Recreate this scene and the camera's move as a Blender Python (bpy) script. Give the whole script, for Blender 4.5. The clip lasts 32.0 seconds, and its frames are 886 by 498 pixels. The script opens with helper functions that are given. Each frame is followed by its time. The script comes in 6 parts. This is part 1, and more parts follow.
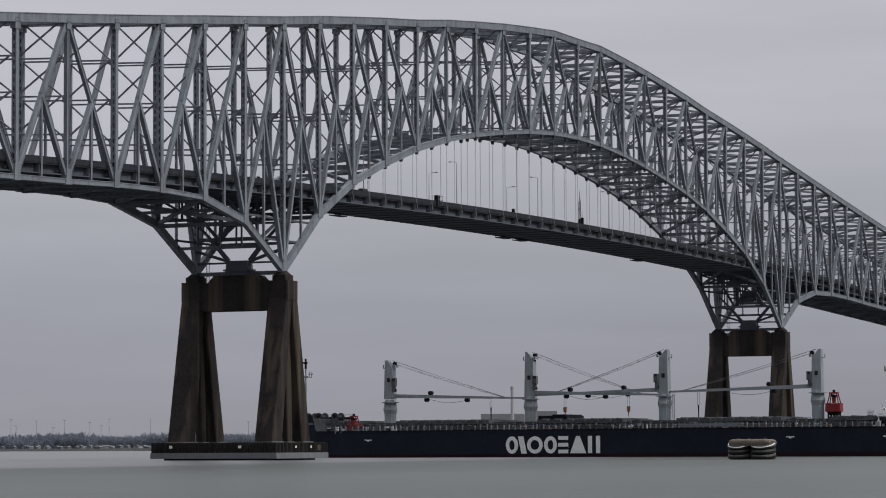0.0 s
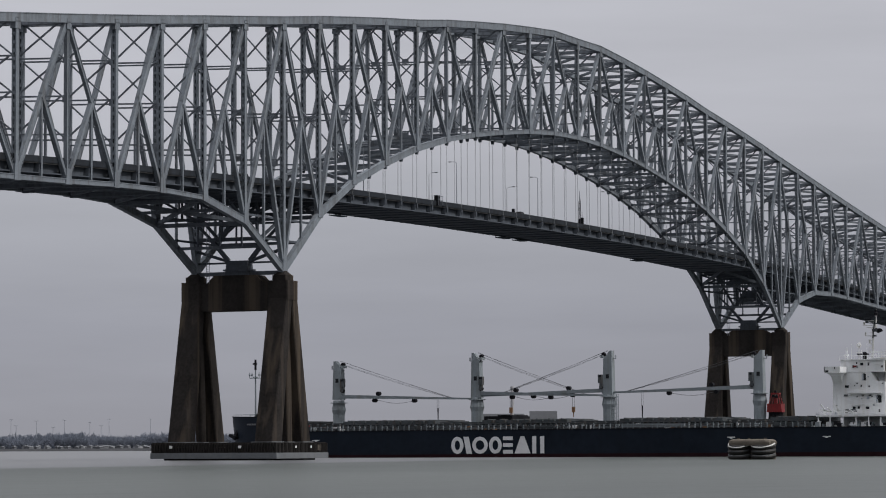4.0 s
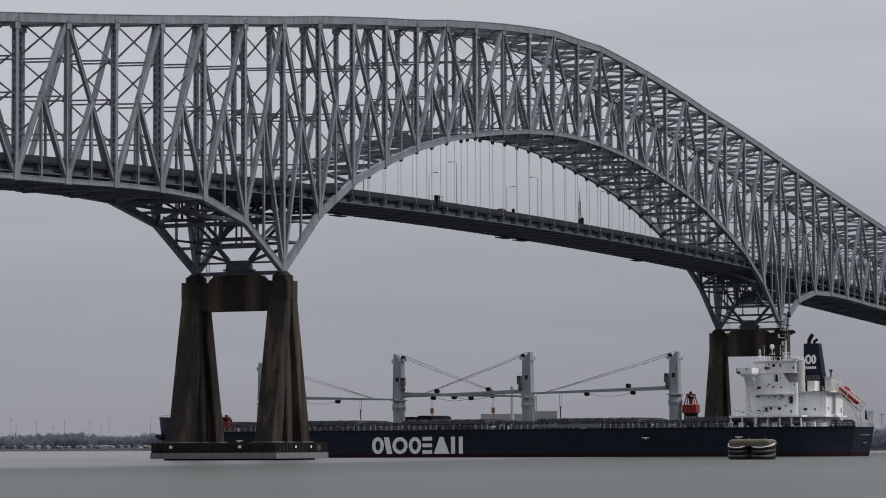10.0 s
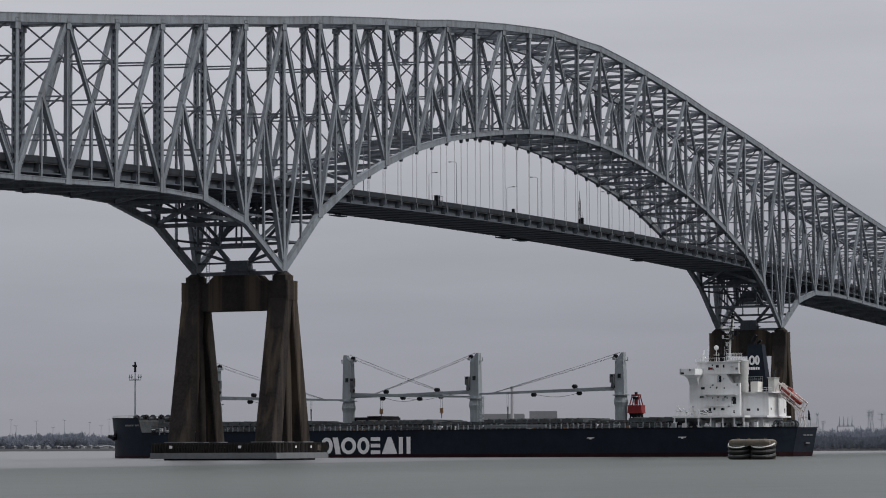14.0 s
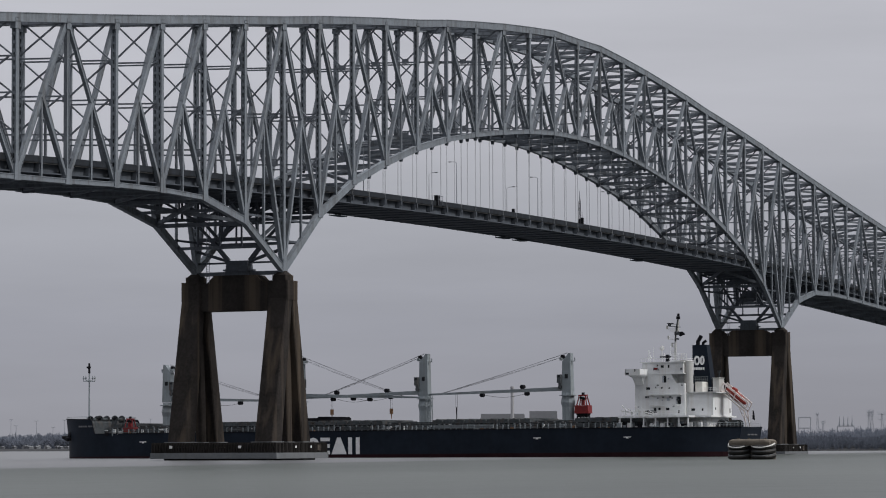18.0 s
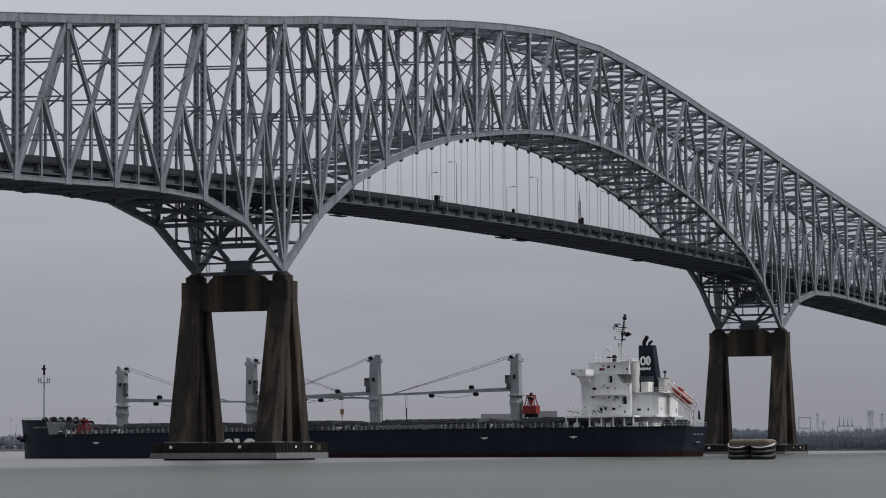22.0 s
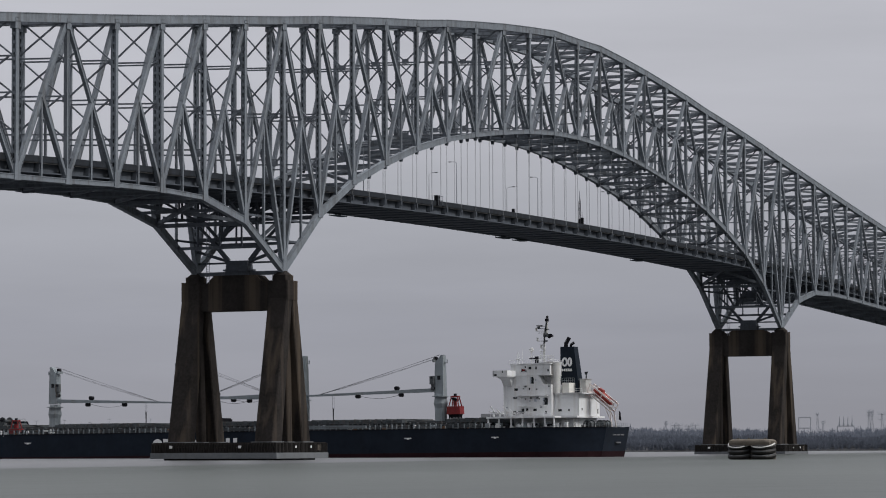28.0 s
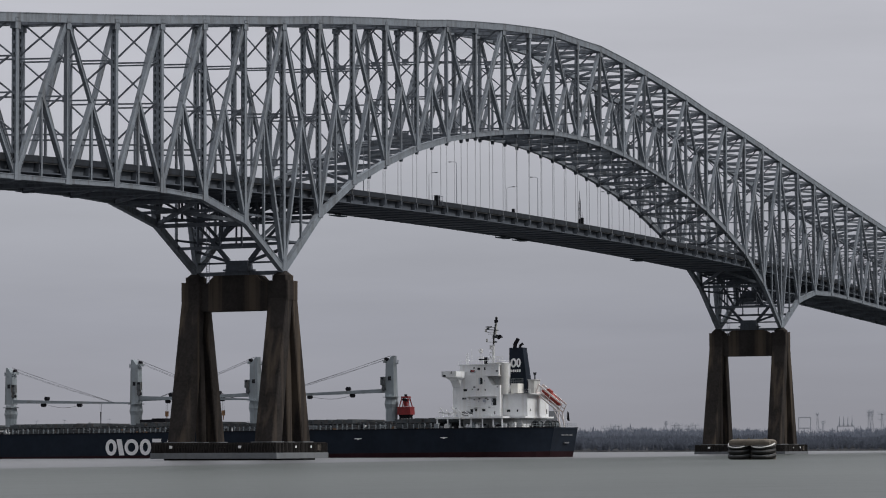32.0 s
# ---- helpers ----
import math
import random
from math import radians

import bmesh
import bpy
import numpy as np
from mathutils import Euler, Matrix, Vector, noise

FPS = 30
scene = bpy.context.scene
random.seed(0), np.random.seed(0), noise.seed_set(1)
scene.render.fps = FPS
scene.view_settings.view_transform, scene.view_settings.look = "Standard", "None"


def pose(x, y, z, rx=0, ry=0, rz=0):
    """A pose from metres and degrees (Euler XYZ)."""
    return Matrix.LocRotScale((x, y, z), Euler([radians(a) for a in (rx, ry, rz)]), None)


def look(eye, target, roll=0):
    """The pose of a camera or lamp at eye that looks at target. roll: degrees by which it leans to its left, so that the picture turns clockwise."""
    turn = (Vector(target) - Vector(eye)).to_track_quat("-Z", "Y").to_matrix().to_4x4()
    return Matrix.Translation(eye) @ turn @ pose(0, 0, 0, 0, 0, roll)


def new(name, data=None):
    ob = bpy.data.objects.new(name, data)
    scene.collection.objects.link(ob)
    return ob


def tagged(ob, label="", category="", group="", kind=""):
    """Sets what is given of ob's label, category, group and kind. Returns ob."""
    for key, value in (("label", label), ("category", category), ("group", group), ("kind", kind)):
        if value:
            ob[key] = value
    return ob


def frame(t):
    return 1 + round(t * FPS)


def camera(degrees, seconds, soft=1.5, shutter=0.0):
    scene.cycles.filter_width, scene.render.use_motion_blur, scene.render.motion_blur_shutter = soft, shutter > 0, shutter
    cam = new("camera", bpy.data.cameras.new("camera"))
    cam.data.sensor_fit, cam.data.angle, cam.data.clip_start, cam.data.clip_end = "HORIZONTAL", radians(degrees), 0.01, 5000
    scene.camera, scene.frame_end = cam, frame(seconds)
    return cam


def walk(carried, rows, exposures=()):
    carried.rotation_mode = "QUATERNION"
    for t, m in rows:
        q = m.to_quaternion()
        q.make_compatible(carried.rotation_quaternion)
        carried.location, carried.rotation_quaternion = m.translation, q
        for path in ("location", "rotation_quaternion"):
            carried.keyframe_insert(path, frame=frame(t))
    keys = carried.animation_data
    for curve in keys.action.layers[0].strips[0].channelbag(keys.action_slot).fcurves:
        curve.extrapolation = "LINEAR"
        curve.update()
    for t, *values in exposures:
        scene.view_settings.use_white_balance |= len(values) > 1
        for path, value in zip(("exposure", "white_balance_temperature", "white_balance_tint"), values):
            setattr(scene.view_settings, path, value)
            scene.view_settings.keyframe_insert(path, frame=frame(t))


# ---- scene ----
cam = camera(16.521, 32.0, soft=1.05)
EYE, TARGET = (-601.761, -304.015, 2.603), (-145.094, -103.012, 35.048)
walk(cam, [(0, look(EYE, TARGET, -0.25)), (32.0, look(EYE, TARGET, -0.25))])

# ---- world, sun, exposure ----
scene.view_settings.exposure = 0.0
world = bpy.data.worlds.new("overcast_sky")
scene.world = world
world.use_nodes = True


def build_world():
    nt = world.node_tree
    nt.nodes.clear()
    out = nt.nodes.new("ShaderNodeOutputWorld")
    bg = nt.nodes.new("ShaderNodeBackground")
    sky = nt.nodes.new("ShaderNodeTexSky")
    sky.sky_type, sky.sun_disc = "NISHITA", False
    sky.sun_elevation, sky.sun_rotation = radians(44.7), radians(172.0)
    sky.air_density, sky.dust_density = 1.0, 4.0
    hsv = nt.nodes.new("ShaderNodeHueSaturation")
    hsv.inputs["Saturation"].default_value = 0.25
    hsv.inputs["Value"].default_value = 0.04
    tc = nt.nodes.new("ShaderNodeTexCoord")
    sep = nt.nodes.new("ShaderNodeSeparateXYZ")
    grad = nt.nodes.new("ShaderNodeValToRGB")
    e = grad.color_ramp.elements
    e[0].position, e[0].color = 0.0, (0.317, 0.319, 0.357, 1)
    e[1].position, e[1].color = 1.0, (0.9, 0.915, 0.955, 1)
    for pos, col in ((0.04, (0.3155, 0.3235, 0.3705, 1)), (0.08, (0.3645, 0.3735, 0.4165, 1)), (0.105, (0.420, 0.425, 0.470, 1)), (0.135, (0.424, 0.429, 0.473, 1)), (0.25, (0.52, 0.525, 0.57, 1))):
        k = grad.color_ramp.elements.new(pos)
        k.color = col
    stretch = nt.nodes.new("ShaderNodeMapping")
    stretch.inputs["Scale"].default_value = (3.2, 3.2, 26.0)
    cloud = nt.nodes.new("ShaderNodeTexNoise")
    cloud.inputs["Scale"].default_value = 1.6
    cloud.inputs["Detail"].default_value = 5
    cloud.inputs["Roughness"].default_value = 0.52
    span = nt.nodes.new("ShaderNodeMapRange")
    span.inputs["From Min"].default_value, span.inputs["From Max"].default_value = 0.3, 0.7
    span.inputs["To Min"].default_value, span.inputs["To Max"].default_value = 0.93, 1.08
    mul = nt.nodes.new("ShaderNodeMixRGB")
    mul.blend_type = "MULTIPLY"
    mul.inputs[0].default_value = 1.0
    add = nt.nodes.new("ShaderNodeMixRGB")
    add.blend_type = "ADD"
    add.inputs[0].default_value = 0.4
    L = nt.links.new
    L(tc.outputs["Generated"], sep.inputs[0])
    L(sep.outputs["Z"], grad.inputs[0])
    L(tc.outputs["Generated"], stretch.inputs[0])
    L(stretch.outputs[0], cloud.inputs["Vector"])
    L(cloud.outputs[0], span.inputs[0])
    # the cloud is brighter overhead
    side = nt.nodes.new("ShaderNodeVectorMath")
    side.operation = "DOT_PRODUCT"
    side.inputs[1].default_value = (0.20, 0.32, 0.92)
    lift = nt.nodes.new("ShaderNodeMapRange")
    lift.inputs["From Min"].default_value, lift.inputs["From Max"].default_value = -0.6, 0.95
    lift.inputs["To Min"].default_value, lift.inputs["To Max"].default_value = 0.109, 1.504
    both = nt.nodes.new("ShaderNodeMath")
    both.operation = "MULTIPLY"
    L(tc.outputs["Generated"], side.inputs[0])
    L(side.outputs["Value"], lift.inputs[0])
    L(span.outputs[0], both.inputs[0])
    L(lift.outputs[0], both.inputs[1])
    L(grad.outputs[0], mul.inputs[1])
    L(both.outputs[0], mul.inputs[2])
    L(sky.outputs[0], hsv.inputs["Color"])
    L(mul.outputs[0], add.inputs[1])
    L(hsv.outputs[0], add.inputs[2])
    L(add.outputs[0], bg.inputs[0])
    bg.inputs[1].default_value = 1.0
    L(bg.outputs[0], out.inputs[0])


build_world()
sun = new("sun", bpy.data.lights.new("sun", "SUN"))
sun.data.energy, sun.data.angle, sun.data.color = 2.2, radians(16), (1.0, 0.975, 0.945)
sun.matrix_world = look((60, -430, 430), (0, 0, 0))


# ---- materials ----
def mat(name, colour, rough=0.6, metal=0.0, vary=0.18, scale=0.35, fine=4.0, bump=0.0, streak=None, stretch=(1, 1, 1), spec=0.4, ior=1.45):
    """Two scales of noise in the colour; streak: (colour, amount, scale of the stretched noise)."""
    m = bpy.data.materials.new(name)
    m.use_nodes = True
    nt = m.node_tree
    b = nt.nodes["Principled BSDF"]
    L = nt.links.new
    tc = nt.nodes.new("ShaderNodeTexCoord")
    mp = nt.nodes.new("ShaderNodeMapping")
    mp.inputs["Scale"].default_value = stretch
    info = nt.nodes.new("ShaderNodeObjectInfo")
    shift = nt.nodes.new("ShaderNodeVectorMath")
    shift.operation = "ADD"
    L(tc.outputs["Object"], mp.inputs[0])
    L(mp.outputs[0], shift.inputs[0])
    L(info.outputs["Random"], shift.inputs[1])
    n1, n2 = nt.nodes.new("ShaderNodeTexNoise"), nt.nodes.new("ShaderNodeTexNoise")
    n1.inputs["Scale"].default_value, n1.inputs["Detail"].default_value = scale, 3
    n2.inputs["Scale"].default_value, n2.inputs["Detail"].default_value = fine, 4
    L(shift.outputs[0], n1.inputs["Vector"])
    L(shift.outputs[0], n2.inputs["Vector"])
    r = nt.nodes.new("ShaderNodeMapRange")
    r.inputs["From Min"].default_value, r.inputs["From Max"].default_value = 0.3, 0.7
    r.inputs["To Min"].default_value, r.inputs["To Max"].default_value = 1 - vary, 1 + vary
    mixn = nt.nodes.new("ShaderNodeMixRGB")
    mixn.inputs[0].default_value = 0.4
    L(n1.outputs[0], mixn.inputs[1])
    L(n2.outputs[0], mixn.inputs[2])
    L(mixn.outputs[0], r.inputs[0])
    mul = nt.nodes.new("ShaderNodeMixRGB")
    mul.blend_type = "MULTIPLY"
    mul.inputs[0].default_value = 1
    mul.inputs[1].default_value = (*colour, 1)
    L(r.outputs[0], mul.inputs[2])
    last = mul.outputs[0]
    if streak:
        mp2 = nt.nodes.new("ShaderNodeMapping")
        mp2.inputs["Scale"].default_value = (streak[2], streak[2], streak[2] * 0.03)
        n3 = nt.nodes.new("ShaderNodeTexNoise")
        n3.inputs["Scale"].default_value, n3.inputs["Detail"].default_value = 1.0, 5
        ramp = nt.nodes.new("ShaderNodeMapRange")
        ramp.inputs["From Min"].default_value, ramp.inputs["From Max"].default_value = 0.5, 0.68
        ramp.inputs["To Max"].default_value = streak[1]
        mx = nt.nodes.new("ShaderNodeMixRGB")
        mx.inputs[2].default_value = (*streak[0], 1)
        L(tc.outputs["Object"], mp2.inputs[0])
        L(mp2.outputs[0], n3.inputs["Vector"])
        L(n3.outputs[0], ramp.inputs[0])
        L(ramp.outputs[0], mx.inputs[0])
        L(last, mx.inputs[1])
        last = mx.outputs[0]
    L(last, b.inputs["Base Color"])
    b.inputs["Roughness"].default_value = rough
    b.inputs["Metallic"].default_value = metal
    b.inputs["Specular IOR Level"].default_value = spec
    b.inputs["IOR"].default_value = ior
    if bump:
        bp = nt.nodes.new("ShaderNodeBump")
        bp.inputs["Strength"].default_value, bp.inputs["Distance"].default_value = bump, 0.05
        L(n2.outputs[0], bp.inputs["Height"])
        L(bp.outputs[0], b.inputs["Normal"])
    return m


STEEL = mat("bridge_grey_paint", (0.166, 0.185, 0.209), 0.6, vary=0.26, scale=0.25, fine=2.5, streak=((0.075, 0.068, 0.062), 0.45, 1.1), spec=0.3, ior=1.25)
STEEL_DIM = mat("weathered_grey_paint", (0.172, 0.188, 0.211), 0.7, vary=0.3, scale=0.3, fine=2.0, streak=((0.05, 0.045, 0.04), 0.4, 0.9), spec=0.3, ior=1.15)
# darker than the truss paint: shade around the deck is put into this colour
DECKSTEEL = mat("shaded_deck_steel", (0.078, 0.088, 0.104), 0.75, vary=0.3, scale=0.2, fine=1.5, streak=((0.06, 0.06, 0.063), 0.4, 0.8), spec=0.3, ior=1.15)
# bracing grey darkened: the shade under the bottom laterals is in this colour
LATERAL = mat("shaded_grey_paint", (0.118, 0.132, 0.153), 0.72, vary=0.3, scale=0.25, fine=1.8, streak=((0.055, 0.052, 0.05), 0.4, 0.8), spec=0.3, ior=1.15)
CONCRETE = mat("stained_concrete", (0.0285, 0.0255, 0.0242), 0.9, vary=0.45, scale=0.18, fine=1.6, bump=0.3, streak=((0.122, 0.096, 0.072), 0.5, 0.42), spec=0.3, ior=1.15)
SLAB = mat("pale_concrete", (0.138, 0.146, 0.155), 0.85, vary=0.18, scale=0.3, fine=2.0, bump=0.2, streak=((0.10, 0.10, 0.095), 0.4, 0.6), spec=0.3, ior=1.15)
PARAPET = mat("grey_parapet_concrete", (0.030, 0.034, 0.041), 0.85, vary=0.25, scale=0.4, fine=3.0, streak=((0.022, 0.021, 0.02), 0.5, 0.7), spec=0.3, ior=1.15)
TIMBER = mat("black_fender_timber", (0.028, 0.026, 0.025), 0.85, vary=0.4, scale=0.8, fine=6.0, bump=0.4, spec=0.3, ior=1.15)
ASPHALT = mat("asphalt", (0.05, 0.05, 0.052), 0.9, vary=0.2)
HULL = mat("dark_navy_hull_paint", (0.0130, 0.0176, 0.0260), 0.5, vary=0.25, scale=0.12, fine=0.8, streak=((0.0125, 0.015, 0.020), 0.4, 0.25), spec=0.3, ior=1.15)
BOOT = mat("dark_red_boot_paint", (0.021, 0.009, 0.011), 0.6, vary=0.3, scale=0.2, fine=1.0, spec=0.3, ior=1.15)
WHITE = mat("white_ship_paint", (0.66, 0.672, 0.685), 0.5, vary=0.08, scale=0.3, fine=2.0, streak=((0.44, 0.39, 0.33), 0.4, 0.8), spec=0.25)
LOGO = mat("white_hull_marking", (0.66, 0.66, 0.67), 0.5, vary=0.08, scale=0.8, fine=3.0)
NAME = mat("dim_name_paint", (0.11, 0.112, 0.12), 0.6, vary=0.2, scale=0.8, fine=3.0)
CRANE = mat("crane_grey_green_paint", (0.215, 0.243, 0.262), 0.55, vary=0.16, scale=0.4, fine=2.5, streak=((0.14, 0.125, 0.10), 0.35, 0.6), spec=0.25)
DECKGREEN = mat("deck_grey_green_paint", (0.066, 0.074, 0.080), 0.7, vary=0.45, scale=0.5, fine=2.2, streak=((0.10, 0.07, 0.05), 0.4, 0.7), spec=0.3, ior=1.15)
COAMING = mat("dark_coaming_paint", (0.046, 0.052, 0.058), 0.7, vary=0.5, scale=0.6, fine=2.5, streak=((0.09, 0.06, 0.045), 0.5, 0.9), spec=0.3, ior=1.15)
RAILGREY = mat("grey_rail_paint", (0.09, 0.098, 0.105), 0.65, vary=0.3, scale=0.6, fine=3.0, streak=((0.12, 0.08, 0.05), 0.4, 1.2), spec=0.3, ior=1.15)
TRUNK = mat("grey_white_paint", (0.40, 0.405, 0.40), 0.6, vary=0.12, scale=0.5, fine=2.0, streak=((0.28, 0.25, 0.21), 0.4, 0.8))
RED = mat("red_grab_paint", (0.18, 0.012, 0.014), 0.5, vary=0.25, scale=0.8, fine=3.0, streak=((0.10, 0.02, 0.015), 0.5, 1.5))
ORANGE = mat("orange_lifeboat", (0.25, 0.034, 0.026), 0.5, vary=0.15, scale=0.8, fine=3.0)
RUST = mat("rusty_hook_steel", (0.22, 0.12, 0.06), 0.7, vary=0.3)
BLACK = mat("black_steel", (0.014, 0.014, 0.017), 0.55, vary=0.2, spec=0.3, ior=1.15)
CREAM = mat("cream_casing_paint", (0.62, 0.61, 0.575), 0.5, vary=0.08)
GLASS = mat("dark_window_glass", (0.015, 0.017, 0.02), 0.12, vary=0.1)
CABLE = mat("wire_rope", (0.085, 0.088, 0.095), 0.6, vary=0.2, spec=0.2)
HANGER = mat("grey_painted_wire_rope", (0.22, 0.23, 0.24), 0.6, vary=0.1, spec=0.2)
ROPE = mat("pale_worn_rope", (0.52, 0.52, 0.50), 0.8, vary=0.2, scale=1.0, fine=5.0)
RUBBER = mat("black_rubber", (0.016, 0.015, 0.014), 0.55, vary=0.3)
DOLPHIN = mat("brown_weathered_concrete", (0.105, 0.090, 0.073), 0.9, vary=0.25, scale=0.6, fine=4.0, bump=0.4)
def twiggy(m):
    """Thin twigs let about half of the light through."""
    nt = m.node_tree
    b, out = nt.nodes["Principled BSDF"], nt.nodes["Material Output"]
    tr, mx = nt.nodes.new("ShaderNodeBsdfTranslucent"), nt.nodes.new("ShaderNodeMixShader")
    mx.inputs[0].default_value = 0.5
    nt.links.new(b.inputs["Base Color"].links[0].from_socket, tr.inputs[0])
    nt.links.new(b.outputs[0], mx.inputs[1])
    nt.links.new(tr.outputs[0], mx.inputs[2])
    nt.links.new(mx.outputs[0], out.inputs[0])
    return m


# both woods carry painted haze in their blue-grey, the second one more
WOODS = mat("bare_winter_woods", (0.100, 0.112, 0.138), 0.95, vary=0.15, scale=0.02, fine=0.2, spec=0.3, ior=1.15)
HAZED_WOODS = mat("haze_tinted_woods", (0.150, 0.165, 0.200), 0.95, vary=0.08, scale=0.01, fine=0.1, spec=0.3, ior=1.15)
twiggy(WOODS), twiggy(HAZED_WOODS)
EARTH = mat("shore_earth", (0.050, 0.051, 0.055), 0.95, vary=0.25, scale=0.02, fine=0.3, spec=0.3, ior=1.15)
PYLON = mat("galvanised_steel", (0.32, 0.335, 0.37), 0.7, vary=0.12, spec=0.1)
FAR_SHED = mat("grey_shed_cladding", (0.19, 0.195, 0.208), 0.8, vary=0.12, scale=0.05, fine=0.5, spec=0.1)
FARWALL = mat("grey_house_wall", (0.12, 0.125, 0.135), 0.8, vary=0.3, scale=0.05, fine=0.6)
# haze over the chimney and some far houses, painted as a pale grey
HAZY = mat("haze_pale_concrete", (0.32, 0.32, 0.335), 0.8, vary=0.08)
SHED = mat("pale_shed_cladding", (0.34, 0.37, 0.41), 0.7, vary=0.12, scale=0.05, fine=0.5)
WINDOW_SIGN = mat("white_sign", (0.7, 0.7, 0.7), 0.6, vary=0.1)
CARPAINT = [mat("car_paint_" + n, c, 0.45, vary=0.03, spec=0.2) for n, c in (("black", (0.02, 0.02, 0.022)), ("silver", (0.35, 0.36, 0.37)), ("white", (0.7, 0.7, 0.7)))]


def water_material():
    m = bpy.data.materials.new("river_water")
    m.use_nodes = True
    nt = m.node_tree
    b = nt.nodes["Principled BSDF"]
    L = nt.links.new
    tc = nt.nodes.new("ShaderNodeTexCoord")
    mp = nt.nodes.new("ShaderNodeMapping")
    mp.inputs["Rotation"].default_value = (0, 0, radians(24))
    mp.inputs["Scale"].default_value = (0.05, 0.16, 1)
    n1 = nt.nodes.new("ShaderNodeTexNoise")
    n1.inputs["Scale"].default_value, n1.inputs["Detail"].default_value = 1.0, 6
    mp2 = nt.nodes.new("ShaderNodeMapping")
    mp2.inputs["Rotation"].default_value = (0, 0, radians(24))
    mp2.inputs["Scale"].default_value = (0.0035, 0.02, 1)
    n2 = nt.nodes.new("ShaderNodeTexNoise")
    n2.inputs["Scale"].default_value, n2.inputs["Detail"].default_value = 1.0, 4
    r = nt.nodes.new("ShaderNodeValToRGB")
    r.color_ramp.elements[0].position, r.color_ramp.elements[0].color = 0.3, (0.0315, 0.0385, 0.0340, 1)
    r.color_ramp.elements[1].position, r.color_ramp.elements[1].color = 0.7, (0.0495, 0.0575, 0.0520, 1)
    bp = nt.nodes.new("ShaderNodeBump")
    bp.inputs["Strength"].default_value, bp.inputs["Distance"].default_value = 0.35, 1.2
    for a, n in ((mp, n1), (mp2, n2)):
        L(tc.outputs["Object"], a.inputs[0])
        L(a.outputs[0], n.inputs["Vector"])
    # the far water's brighter sky reflection, painted as a paler base colour
    lane = nt.nodes.new("ShaderNodeVectorMath")
    lane.operation = "DOT_PRODUCT"
    lane.inputs[1].default_value = (-0.12, 1.0, 0)
    edge = nt.nodes.new("ShaderNodeMapRange")
    edge.inputs["From Min"].default_value, edge.inputs["From Max"].default_value = -45.0, -27.0
    edge.interpolation_type = "SMOOTHSTEP"
    wob = nt.nodes.new("ShaderNodeMath")
    wob.operation = "MULTIPLY_ADD"
    wob.inputs[1].default_value = 36.0
    sky_sheen = nt.nodes.new("ShaderNodeMixRGB")
    sky_sheen.inputs[2].default_value = (0.100, 0.102, 0.108, 1)
    L(tc.outputs["Object"], lane.inputs[0])
    L(n2.outputs[0], wob.inputs[0])
    L(lane.outputs["Value"], wob.inputs[2])
    L(wob.outputs[0], edge.inputs[0])
    L(edge.outputs[0], sky_sheen.inputs[0])
    L(n2.outputs[0], r.inputs[0])
    L(r.outputs[0], sky_sheen.inputs[1])
    L(sky_sheen.outputs[0], b.inputs["Base Color"])
    L(n1.outputs[0], bp.inputs["Height"])
    L(bp.outputs[0], b.inputs["Normal"])
    b.inputs["Roughness"].default_value = 0.38
    b.inputs["IOR"].default_value = 1.33
    b.inputs["Specular IOR Level"].default_value = 0.275
    return m


WATER = water_material()


